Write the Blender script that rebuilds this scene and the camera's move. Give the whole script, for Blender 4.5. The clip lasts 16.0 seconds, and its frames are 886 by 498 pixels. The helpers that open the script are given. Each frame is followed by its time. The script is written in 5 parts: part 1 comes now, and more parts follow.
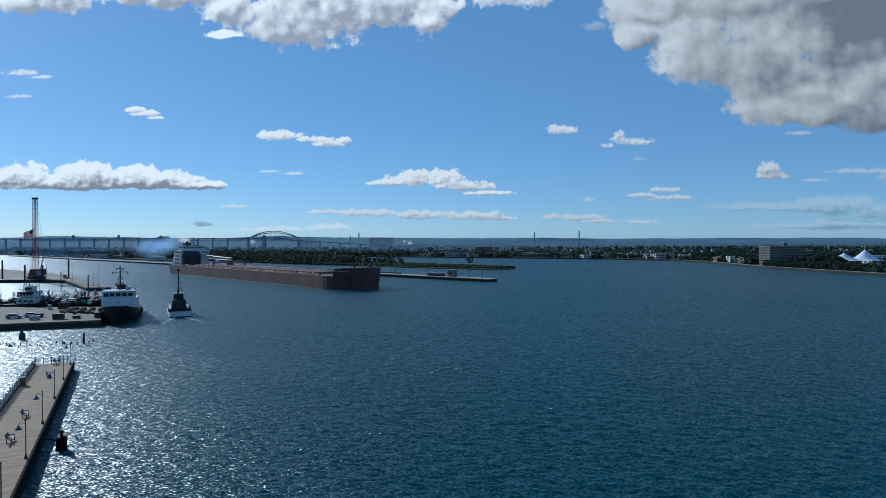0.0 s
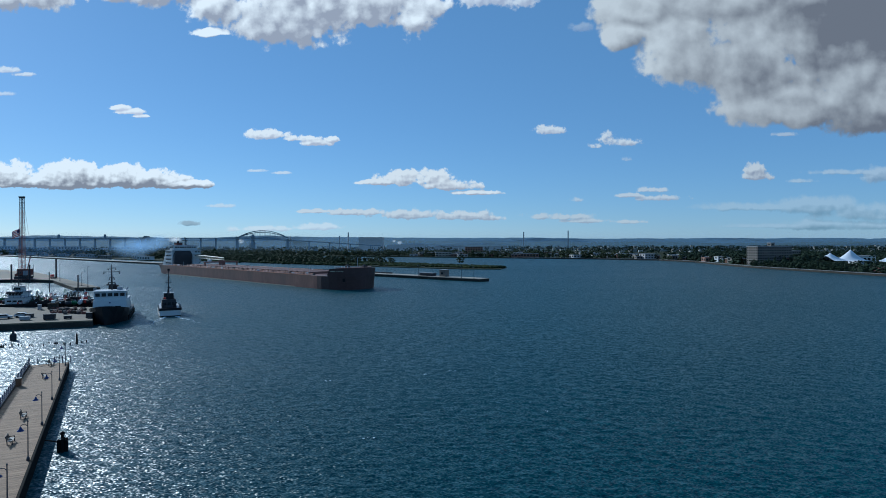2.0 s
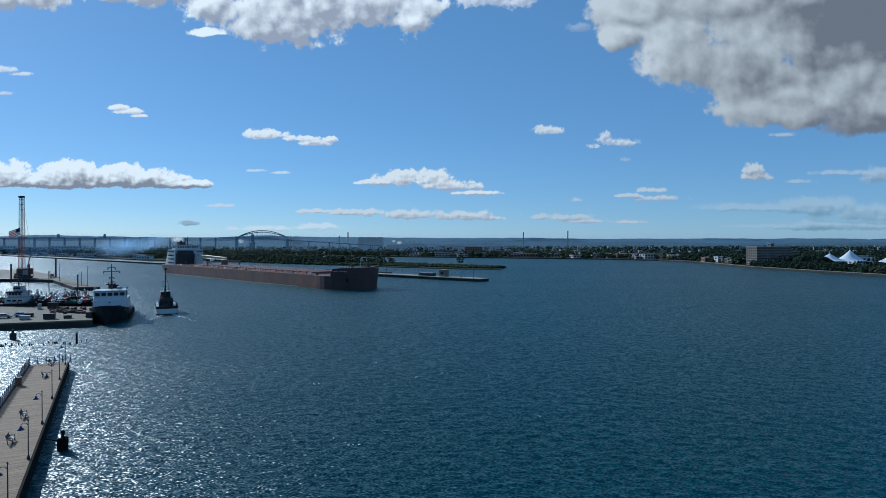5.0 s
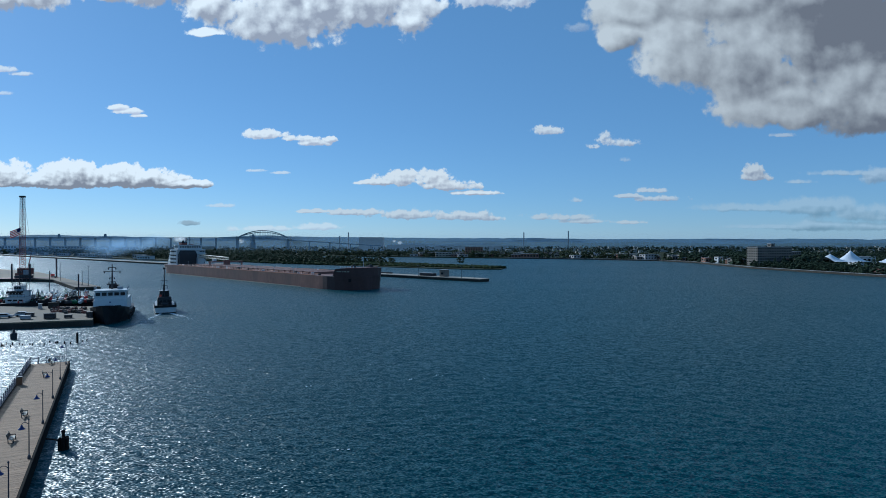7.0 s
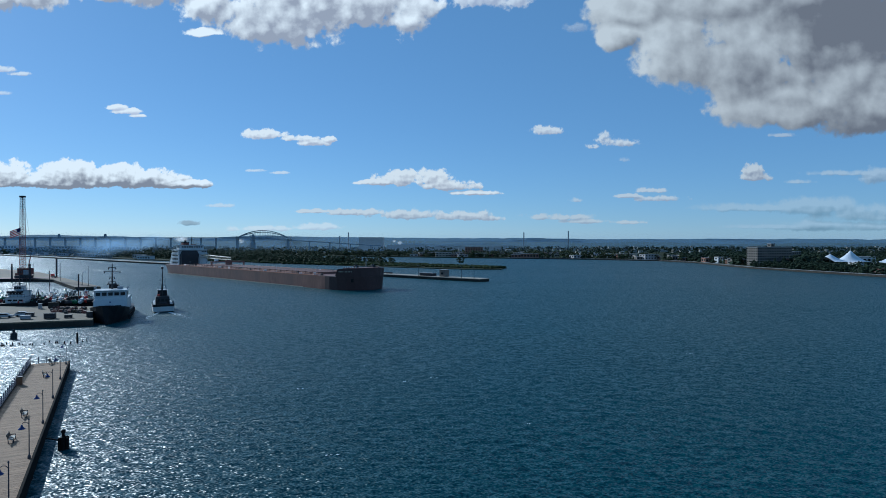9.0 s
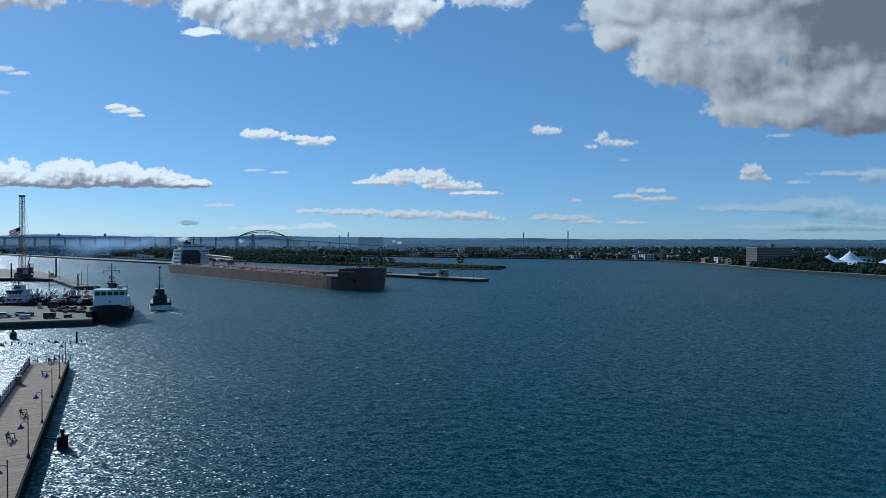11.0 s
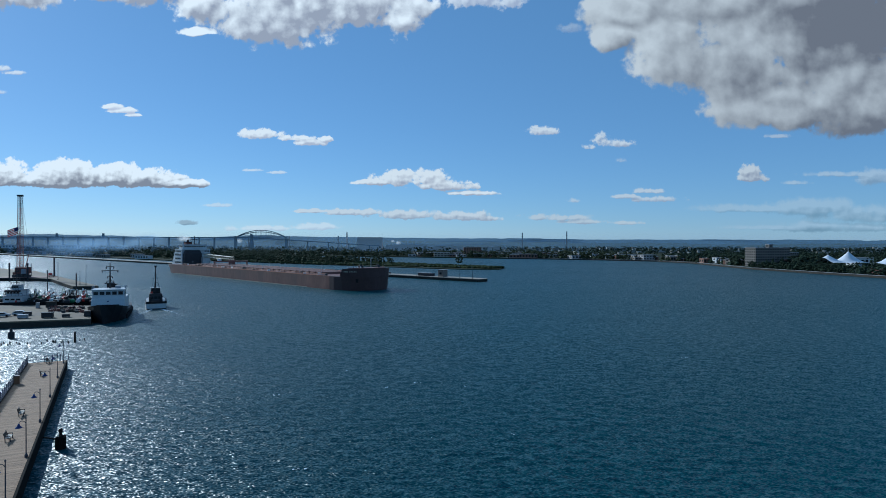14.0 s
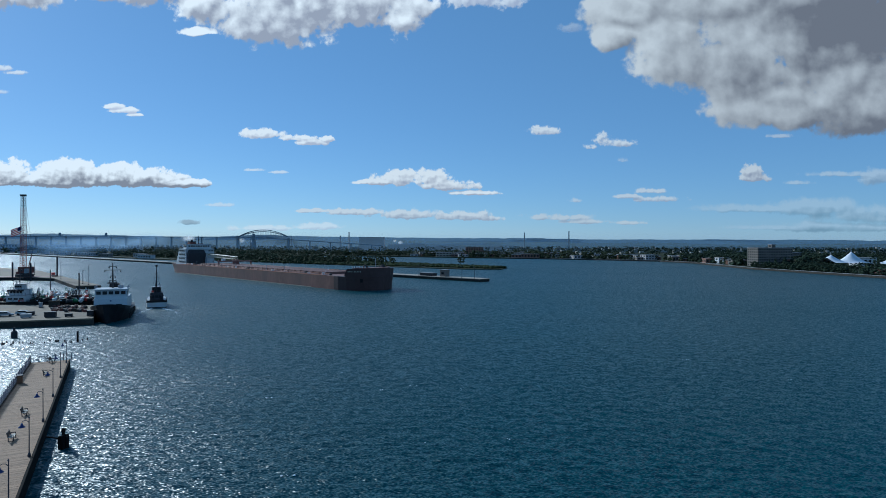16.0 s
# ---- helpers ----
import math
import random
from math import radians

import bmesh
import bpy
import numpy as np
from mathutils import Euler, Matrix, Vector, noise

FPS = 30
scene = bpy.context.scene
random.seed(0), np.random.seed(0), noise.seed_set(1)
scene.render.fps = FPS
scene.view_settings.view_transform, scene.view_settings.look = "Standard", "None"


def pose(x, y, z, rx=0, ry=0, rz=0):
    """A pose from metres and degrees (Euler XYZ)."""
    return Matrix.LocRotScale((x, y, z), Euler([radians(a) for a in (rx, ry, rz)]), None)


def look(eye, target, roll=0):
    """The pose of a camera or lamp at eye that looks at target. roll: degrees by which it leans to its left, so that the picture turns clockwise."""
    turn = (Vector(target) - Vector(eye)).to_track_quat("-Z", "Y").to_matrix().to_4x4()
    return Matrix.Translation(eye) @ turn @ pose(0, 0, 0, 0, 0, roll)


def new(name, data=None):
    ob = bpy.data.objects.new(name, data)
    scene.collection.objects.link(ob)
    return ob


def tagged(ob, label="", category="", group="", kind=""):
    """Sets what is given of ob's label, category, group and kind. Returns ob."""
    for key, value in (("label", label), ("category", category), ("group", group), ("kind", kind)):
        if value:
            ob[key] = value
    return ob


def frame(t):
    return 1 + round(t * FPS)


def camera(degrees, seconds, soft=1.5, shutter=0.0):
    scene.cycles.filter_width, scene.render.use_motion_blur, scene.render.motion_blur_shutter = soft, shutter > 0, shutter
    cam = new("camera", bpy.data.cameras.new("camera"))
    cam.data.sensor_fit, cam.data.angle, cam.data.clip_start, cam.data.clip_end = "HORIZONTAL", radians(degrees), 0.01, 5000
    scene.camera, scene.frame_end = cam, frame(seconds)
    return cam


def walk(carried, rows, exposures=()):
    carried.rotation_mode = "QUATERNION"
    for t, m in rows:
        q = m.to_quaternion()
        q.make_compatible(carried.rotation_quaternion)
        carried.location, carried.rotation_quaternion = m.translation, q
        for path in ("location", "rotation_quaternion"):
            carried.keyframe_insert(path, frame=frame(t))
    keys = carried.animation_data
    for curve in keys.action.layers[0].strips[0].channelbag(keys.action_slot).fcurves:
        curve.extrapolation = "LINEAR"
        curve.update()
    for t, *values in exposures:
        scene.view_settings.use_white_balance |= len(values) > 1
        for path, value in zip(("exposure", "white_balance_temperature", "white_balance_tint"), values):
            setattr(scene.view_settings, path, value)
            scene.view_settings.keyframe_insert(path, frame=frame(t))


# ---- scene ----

# ---------------------------------------------------------------- camera
cam = camera(72.9, 16.0, soft=0.9)
# seconds, x, y, z, tilt, lean, turn
PATH = [
    (0.0, 1.86, 0.45, 25.04, 89.517, -0.161, 1.030), (0.5, 1.29, 0.36, 25.07, 89.506, -0.142, 0.582),
    (1.0, 0.66, 0.32, 25.10, 89.493, -0.118, 0.069), (1.5, 0.03, 0.30, 25.07, 89.497, -0.120, 0.000),
    (2.0, -0.03, 0.25, 25.07, 89.494, -0.106, -0.016), (2.5, -0.01, 0.20, 25.07, 89.493, -0.101, 0.012),
    (3.0, 0.00, 0.17, 25.04, 89.497, -0.101, 0.000), (3.5, -0.09, 0.25, 25.00, 89.498, -0.089, -0.080),
    (4.0, -0.08, 0.22, 24.99, 89.499, -0.082, -0.074), (6.5, -0.05, 0.06, 25.04, 89.505, 0.000, -0.005),
    (7.0, 0.0, 0.02, 25.01, 89.512, 0.0, 0.0), (8.0, 0.0, 0.0, 25.0, 89.514, 0.0, 0.0),
    (9.0, 0.0, 0.0, 25.0, 89.514, 0.004, 0.0), (11.5, 0.06, -0.03, 24.98, 89.514, 0.095, -0.042),
    (12.0, 0.02, 0.02, 24.96, 89.521, 0.115, -0.060), (13.0, 0.02, 0.0, 24.95, 89.523, 0.124, -0.105),
    (14.0, 0.0, 0.05, 24.90, 89.528, 0.124, -0.146), (15.0, 0.04, 0.02, 24.91, 89.523, 0.142, -0.157),
    (15.5, 0.12, -0.05, 24.93, 89.524, 0.140, -0.140), (16.0, 0.02, 0.0, 24.96, 89.506, 0.168, 0.050),
]
walk(cam, [(t, pose(x, y, z, a, 0, c) @ pose(0, 0, 0, 0, 0, b)) for t, x, y, z, a, b, c in PATH],
     exposures=[(0.0, -0.25, 4800, 1), (16.0, -0.25, 4800, 1)])

# ---------------------------------------------------------------- light
SUN_AZ, SUN_EL = -50.5, 27.0          # degrees from +y (left is negative), degrees above the horizon
world = bpy.data.worlds.new("sky")
scene.world = world
world.use_nodes = True
wn = world.node_tree.nodes
sky = wn.new("ShaderNodeTexSky")
sky.sky_type, sky.sun_disc = "NISHITA", False
sky.sun_elevation, sky.sun_rotation = radians(SUN_EL), radians(SUN_AZ)
sky.air_density, sky.dust_density, sky.ozone_density = 0.82, 0.12, 2.3
wn["Background"].inputs["Strength"].default_value = 0.089
even_blue = wn.new("ShaderNodeMix")      # constant blue mixed in, to even out the sky from horizon to top
even_blue.data_type = "RGBA"
even_blue.inputs["Factor"].default_value = 0.38
even_blue.inputs[7].default_value = (3.0, 5.0, 7.2, 1)
world.node_tree.links.new(sky.outputs[0], even_blue.inputs[6])
world.node_tree.links.new(even_blue.outputs[2], wn["Background"].inputs[0])
sun = new("sun", bpy.data.lights.new("sun", "SUN"))
sun.data.energy, sun.data.angle, sun.data.color = 4.6, radians(0.5), (1.0, 0.9, 0.76)
SUN_WAY = Vector((math.sin(radians(SUN_AZ)) * math.cos(radians(SUN_EL)),
                  math.cos(radians(SUN_AZ)) * math.cos(radians(SUN_EL)), math.sin(radians(SUN_EL))))
sun.matrix_world = look((0, 0, 300), Vector((0, 0, 300)) - SUN_WAY)

# ---------------------------------------------------------------- materials


def tree_of(name):
    m = bpy.data.materials.new(name)
    m.use_nodes = True
    return m, m.node_tree.nodes, m.node_tree.links


def surface(name, color, rough=0.7, metal=0.0, vary=0.25, scale=1.0, fine=8.0, bump=0.15, island=0.0, dirt=None, stretch=(1, 1, 1), spec=0.4):
    """A painted, worn or natural surface: two scales of tone, fine relief, and a tone of its own for each piece."""
    m, n, l = tree_of(name)
    p = n["Principled BSDF"]
    p.inputs["Roughness"].default_value, p.inputs["Metallic"].default_value = rough, metal
    p.inputs["Specular IOR Level"].default_value = spec
    co = n.new("ShaderNodeTexCoord")
    mp = n.new("ShaderNodeMapping")
    mp.inputs["Scale"].default_value = stretch
    l.new(co.outputs["Object"], mp.inputs[0])
    big, small = n.new("ShaderNodeTexNoise"), n.new("ShaderNodeTexNoise")
    big.inputs["Scale"].default_value, big.inputs["Detail"].default_value = scale, 4
    small.inputs["Scale"].default_value, small.inputs["Detail"].default_value = fine, 5
    for t in (big, small):
        l.new(mp.outputs[0], t.inputs["Vector"])
    add = n.new("ShaderNodeMath")
    add.operation = "ADD"
    l.new(big.outputs[0], add.inputs[0])
    l.new(small.outputs[0], add.inputs[1])
    ramp = n.new("ShaderNodeMapRange")
    ramp.inputs["From Min"].default_value, ramp.inputs["From Max"].default_value = 0.6, 1.4
    ramp.inputs["To Min"].default_value, ramp.inputs["To Max"].default_value = 1 - vary, 1 + vary
    l.new(add.outputs[0], ramp.inputs[0])
    value = ramp.outputs[0]
    if island:
        geo = n.new("ShaderNodeNewGeometry")
        r2 = n.new("ShaderNodeMapRange")
        r2.inputs["To Min"].default_value, r2.inputs["To Max"].default_value = 1 - island, 1 + island
        l.new(geo.outputs["Random Per Island"], r2.inputs[0])
        mul = n.new("ShaderNodeMath")
        mul.operation = "MULTIPLY"
        l.new(value, mul.inputs[0])
        l.new(r2.outputs[0], mul.inputs[1])
        value = mul.outputs[0]
    mix = n.new("ShaderNodeMix")
    mix.data_type, mix.blend_type = "RGBA", "MULTIPLY"
    mix.inputs["Factor"].default_value = 1.0
    mix.inputs[6].default_value = (*color, 1)
    l.new(value, mix.inputs[7])
    out = mix.outputs[2]
    if dirt:
        d = n.new("ShaderNodeTexNoise")
        d.inputs["Scale"].default_value, d.inputs["Detail"].default_value = scale * 0.6, 6
        l.new(mp.outputs[0], d.inputs["Vector"])
        dr = n.new("ShaderNodeMapRange")
        dr.inputs["From Min"].default_value, dr.inputs["From Max"].default_value = 0.52, 0.7
        dr.inputs["To Max"].default_value = 0.8
        l.new(d.outputs[0], dr.inputs[0])
        m2 = n.new("ShaderNodeMix")
        m2.data_type = "RGBA"
        l.new(dr.outputs[0], m2.inputs["Factor"])
        l.new(out, m2.inputs[6])
        m2.inputs[7].default_value = (*dirt, 1)
        out = m2.outputs[2]
    l.new(out, p.inputs["Base Color"])
    if bump:
        b = n.new("ShaderNodeBump")
        b.inputs["Strength"].default_value, b.inputs["Distance"].default_value = bump, 0.1
        l.new(add.outputs[0], b.inputs["Height"])
        l.new(b.outputs[0], p.inputs["Normal"])
    return m


def cloth(name, color):
    """Thin cloth that lets light through."""
    m, n, l = tree_of(name)
    p = n["Principled BSDF"]
    p.inputs["Roughness"].default_value = 0.8
    t, mix, nz, mx = n.new("ShaderNodeBsdfTranslucent"), n.new("ShaderNodeMixShader"), n.new("ShaderNodeTexNoise"), n.new("ShaderNodeMix")
    nz.inputs["Scale"].default_value = 1.5
    mx.data_type = "RGBA"
    l.new(nz.outputs[0], mx.inputs["Factor"])
    mx.inputs[6].default_value, mx.inputs[7].default_value = (*(c * 0.85 for c in color), 1), (*color, 1)
    l.new(mx.outputs[2], p.inputs["Base Color"])
    l.new(mx.outputs[2], t.inputs["Color"])
    mix.inputs[0].default_value = 0.5
    l.new(p.outputs[0], mix.inputs[1])
    l.new(t.outputs[0], mix.inputs[2])
    l.new(mix.outputs[0], n["Material Output"].inputs[0])
    return m


def water_material():
    m, n, l = tree_of("river_water")
    p = n["Principled BSDF"]
    p.inputs["IOR"].default_value = 1.33
    p.inputs["Specular IOR Level"].default_value = 0.35
    co = n.new("ShaderNodeTexCoord")

    def tex(sx, sy, scale, detail, turn, rough=0.55):
        mp = n.new("ShaderNodeMapping")
        mp.inputs["Scale"].default_value = (sx, sy, 1)
        mp.inputs["Rotation"].default_value = (0, 0, radians(turn))
        t = n.new("ShaderNodeTexNoise")
        t.inputs["Scale"].default_value, t.inputs["Detail"].default_value = scale, detail
        t.inputs["Roughness"].default_value = rough
        l.new(co.outputs["Object"], mp.inputs[0])
        l.new(mp.outputs[0], t.inputs["Vector"])
        return t.outputs[0]

    patch = tex(0.35, 1.0, 0.012, 4, 5)         # gusts
    drift = tex(0.25, 1.0, 0.004, 3, -10)
    gust = n.new("ShaderNodeMapRange")
    gust.inputs["From Min"].default_value, gust.inputs["From Max"].default_value = 0.3, 0.7
    gust.inputs["To Min"].default_value, gust.inputs["To Max"].default_value = 0.6, 1.25
    l.new(patch, gust.inputs[0])

    def slopes(scale, detail, steep, turn):
        """Slopes of the ripples that are finer than the sheet."""
        mp = n.new("ShaderNodeMapping")
        mp.inputs["Scale"].default_value = (0.68, 1, 1)
        mp.inputs["Rotation"].default_value = (0, 0, radians(turn))
        t = n.new("ShaderNodeTexNoise")
        t.inputs["Scale"].default_value, t.inputs["Detail"].default_value = scale, detail
        l.new(co.outputs["Object"], mp.inputs[0])
        l.new(mp.outputs[0], t.inputs["Vector"])
        sub, mul = n.new("ShaderNodeVectorMath"), n.new("ShaderNodeVectorMath")
        sub.operation, mul.operation = "SUBTRACT", "MULTIPLY"
        sub.inputs[1].default_value = (0.5, 0.5, 0.5)
        mul.inputs[1].default_value = (steep * 1.25, steep, 0)
        l.new(t.outputs["Color"], sub.inputs[0])
        l.new(sub.outputs[0], mul.inputs[0])
        return mul.outputs[0]

    def vec(op, a, b=None):
        k = n.new("ShaderNodeVectorMath")
        k.operation = op
        l.new(a, k.inputs[0])
        if b is not None:
            l.new(b, k.inputs["Scale"] if op == "SCALE" else k.inputs[1])
        return k.outputs[0]

    geo = n.new("ShaderNodeNewGeometry")
    rough = vec("SCALE", vec("ADD", slopes(1.3, 3, STEEP * 0.7, 10), slopes(4.6, 3, STEEP * 1.7, -14)), gust.outputs[0])
    lean = n.new("ShaderNodeCombineXYZ")          # constant tilt, mostly to -y, added to reflect higher, darker sky
    lean.inputs[0].default_value, lean.inputs[1].default_value = 0.02, -0.18
    l.new(vec("NORMALIZE", vec("ADD", vec("ADD", geo.outputs["Normal"], lean.outputs[0]), rough)), p.inputs["Normal"])
    l.new(p.inputs["Normal"].links[0].from_socket, p.inputs["Coat Normal"])
    mix = n.new("ShaderNodeMix")
    mix.data_type = "RGBA"
    l.new(drift, mix.inputs["Factor"])
    mix.inputs[6].default_value = (0.006, 0.044, 0.06, 1)
    mix.inputs[7].default_value = (0.008, 0.064, 0.07, 1)
    l.new(mix.outputs[2], p.inputs["Base Color"])
    rr = n.new("ShaderNodeMapRange")
    rr.inputs["To Min"].default_value, rr.inputs["To Max"].default_value = 0.31, 0.41
    p.inputs["Coat Weight"].default_value, p.inputs["Coat Roughness"].default_value, p.inputs["Coat IOR"].default_value = 0.1, 0.06, 1.33
    l.new(patch, rr.inputs[0])
    l.new(rr.outputs[0], p.inputs["Roughness"])
    return m


STEEP = 1.22
M_WATER = water_material()
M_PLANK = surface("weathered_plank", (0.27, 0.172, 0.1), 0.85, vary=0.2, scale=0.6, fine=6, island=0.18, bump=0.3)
M_TIMBER = surface("dark_timber", (0.013, 0.012, 0.011), 0.9, vary=0.4, scale=1.2, fine=9, spec=0.05)
M_BLUE = surface("blue_enamel", (0.018, 0.03, 0.13), 0.4, vary=0.15, scale=2, fine=20, bump=0.03)
M_RAIL = surface("dark_blue_rail_paint", (0.012, 0.022, 0.06), 0.5, vary=0.2, scale=2, fine=20, bump=0.03)
M_POST = surface("dark_post_paint", (0.03, 0.035, 0.05), 0.5, vary=0.2, scale=2, fine=20, bump=0.03)
# bench light in two slat colours: sunlit seat pale, shaded back dark
M_SLAT = surface("lit_seat_slat", (0.5, 0.44, 0.36), 0.6, vary=0.2, scale=3, fine=15, bump=0.1)
M_SLAT_SHADE = surface("shaded_back_slat", (0.1, 0.07, 0.05), 0.7, vary=0.25, scale=3, fine=15)
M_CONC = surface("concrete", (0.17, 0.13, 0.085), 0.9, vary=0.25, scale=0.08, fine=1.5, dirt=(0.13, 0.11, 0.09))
# much darker than the tops, for wall sides and blocks
M_CONC_DARK = surface("dark_concrete", (0.05, 0.046, 0.04), 0.95, vary=0.4, scale=0.2, fine=2, spec=0.08)
M_STEEL_DARK = surface("dark_steel", (0.035, 0.035, 0.04), 0.6, 0.3, vary=0.3, scale=0.5, fine=4)
M_RUST = surface("rusty_red_steel", (0.13, 0.045, 0.035), 0.7, vary=0.3, scale=0.4, fine=4)
M_BOOM_RED = surface("faded_red_boom_paint", (0.3, 0.085, 0.06), 0.6, vary=0.3, scale=0.4, fine=4)
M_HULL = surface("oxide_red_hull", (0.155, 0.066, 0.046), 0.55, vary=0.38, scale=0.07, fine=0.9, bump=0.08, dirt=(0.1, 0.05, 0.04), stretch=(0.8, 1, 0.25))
# darker copy of the hull red, carrying the shade of the curved bow
M_BOW_SHADE = surface("shaded_oxide_bow", (0.062, 0.03, 0.026), 0.6, vary=0.25, scale=0.08, fine=0.8, bump=0.05)
M_DECK = surface("oxide_red_deck", (0.17, 0.085, 0.07), 0.7, vary=0.3, scale=0.08, fine=0.9)
# brighter orange that carries the sunlit line along the ship's deck edge
M_DECKLINE = surface("sunlit_orange_deck_edge", (0.38, 0.15, 0.085), 0.6, vary=0.2, scale=0.2, fine=2)
M_WHITE = surface("white_ship_paint", (0.5, 0.51, 0.52), 0.45, vary=0.08, scale=0.3, fine=3, bump=0.04, dirt=(0.46, 0.42, 0.37))
M_BOOM = surface("cream_boom_paint", (0.5, 0.44, 0.32), 0.5, vary=0.15, scale=0.3, fine=3)
M_BLACK = surface("black_hull_paint", (0.014, 0.014, 0.016), 0.5, vary=0.25, scale=0.4, fine=4, bump=0.05, spec=0.15)
M_GLASS = surface("dark_window_glass", (0.015, 0.02, 0.025), 0.08, vary=0.2, scale=1, fine=4, bump=0.0)
M_GREY = surface("grey_steel", (0.3, 0.31, 0.33), 0.55, 0.2, vary=0.2, scale=0.4, fine=4)
M_RED = surface("red_paint", (0.45, 0.04, 0.03), 0.5, vary=0.2, scale=1, fine=8)
M_GREEN = surface("green_buoy_paint", (0.03, 0.14, 0.06), 0.5, vary=0.25, scale=1, fine=8)
M_LEAF = surface("deciduous_leaves", (0.046, 0.055, 0.028), 0.75, vary=0.35, scale=0.04, fine=0.6, island=0.45, bump=0, spec=0.05)
M_CONIFER = surface("conifer_needles", (0.028, 0.04, 0.025), 0.8, vary=0.3, scale=0.08, fine=0.8, island=0.4, bump=0, spec=0.05)
M_BIN = surface("brown_bin_slats", (0.2, 0.1, 0.05), 0.7, vary=0.25, scale=2, fine=12)
M_BARK = surface("bark", (0.10, 0.075, 0.055), 0.9, vary=0.3, scale=1, fine=8)
M_GRASS = surface("marsh_grass", (0.036, 0.046, 0.018), 0.85, vary=0.4, scale=0.03, fine=0.4, island=0.3, bump=0, spec=0.05)
M_COPING = surface("pale_coping", (0.35, 0.3, 0.24), 0.9, vary=0.2, scale=0.05, fine=1.0)
M_LAND = surface("shore_ground", (0.035, 0.04, 0.024), 0.95, vary=0.35, scale=0.01, fine=0.2, spec=0.05)
# blue of the air between is put into the hills' base colours, most in the far one
M_HILL_NEAR = surface("hazed_near_wooded_hill", (0.034, 0.055, 0.055), 0.95, vary=0.35, scale=0.006, fine=0.05, bump=0.0, spec=0.05)
M_HILL = surface("hazed_far_wooded_hill", (0.055, 0.095, 0.13), 0.95, vary=0.3, scale=0.004, fine=0.03, bump=0.0, spec=0.05)
M_BRIDGE = surface("blue_grey_bridge_steel", (0.12, 0.16, 0.2), 0.6, 0.1, vary=0.15, scale=0.05, fine=0.6)
M_MILL = surface("mill_cladding", (0.46, 0.42, 0.4), 0.8, vary=0.15, scale=0.02, fine=0.3)
M_BEIGE = surface("beige_render_wall", (0.165, 0.145, 0.125), 0.85, vary=0.12, scale=0.1, fine=1.5)
M_TENT = surface("white_tent_membrane", (0.66, 0.68, 0.72), 0.6, vary=0.06, scale=0.1, fine=1, bump=0.03)
M_ROOF = surface("grey_flat_roof", (0.25, 0.25, 0.26), 0.9, vary=0.2, scale=0.1, fine=1.5)
M_FAR_TOWN = surface("pale_town_walls", (0.3, 0.28, 0.25), 0.9, vary=0.2, scale=0.01, fine=0.1, island=0.5, bump=0)
M_BRICK = surface("brown_brick_wall", (0.24, 0.13, 0.09), 0.9, vary=0.2, scale=0.15, fine=2)
M_NAVY = surface("navy_flag_cloth", (0.02, 0.03, 0.12), 0.8, vary=0.1, scale=0.5, fine=5)
M_CLOTH_RED, M_CLOTH_WHITE, M_CLOTH_BLUE = cloth("red_bunting", (0.5, 0.04, 0.05)), cloth("white_bunting", (0.8, 0.8, 0.8)), cloth("blue_bunting", (0.03, 0.04, 0.16))
M_FOAM = surface("white_foam", (0.75, 0.8, 0.82), 0.9, vary=0.2, scale=0.5, fine=3)


def smoke_material(name, color, alpha, scale, thin=0.3):
    """Thin vapour that light passes through, thinning out from its middle."""
    m, n, l = tree_of(name)
    n.remove(n["Principled BSDF"])
    d, tl, cl, m1, m2 = n.new("ShaderNodeBsdfDiffuse"), n.new("ShaderNodeBsdfTranslucent"), n.new("ShaderNodeBsdfTransparent"), n.new("ShaderNodeMixShader"), n.new("ShaderNodeMixShader")
    d.inputs[0].default_value = tl.inputs[0].default_value = (*color, 1)
    co, t, r = n.new("ShaderNodeTexCoord"), n.new("ShaderNodeTexNoise"), n.new("ShaderNodeMapRange")
    info = n.new("ShaderNodeObjectInfo")
    t.noise_dimensions = "4D"
    w = n.new("ShaderNodeMath")
    w.operation = "MULTIPLY"
    w.inputs[1].default_value = 40.0
    l.new(info.outputs["Random"], w.inputs[0])
    l.new(w.outputs[0], t.inputs["W"])
    t.inputs["Scale"].default_value, t.inputs["Detail"].default_value = scale, 5
    r.inputs["From Min"].default_value, r.inputs["From Max"].default_value = thin, 0.7
    l.new(co.outputs["Object"], t.inputs["Vector"])
    l.new(t.outputs[0], r.inputs[0])
    ln, fall, mul = n.new("ShaderNodeVectorMath"), n.new("ShaderNodeMapRange"), n.new("ShaderNodeMath")
    ln.operation, mul.operation, fall.interpolation_type = "LENGTH", "MULTIPLY", "SMOOTHSTEP"
    l.new(co.outputs["Object"], ln.inputs[0])
    fall.inputs["From Min"].default_value, fall.inputs["From Max"].default_value = 0.1, 0.98
    fall.inputs["To Min"].default_value, fall.inputs["To Max"].default_value = alpha, 0.0
    l.new(ln.outputs["Value"], fall.inputs[0])
    l.new(r.outputs[0], mul.inputs[0])
    l.new(fall.outputs[0], mul.inputs[1])
    m1.inputs[0].default_value = 0.92
    l.new(d.outputs[0], m1.inputs[1])
    l.new(tl.outputs[0], m1.inputs[2])
    l.new(mul.outputs[0], m2.inputs[0])
    l.new(cl.outputs[0], m2.inputs[1])
    l.new(m1.outputs[0], m2.inputs[2])
    l.new(m2.outputs[0], n["Material Output"].inputs[0])
    return m


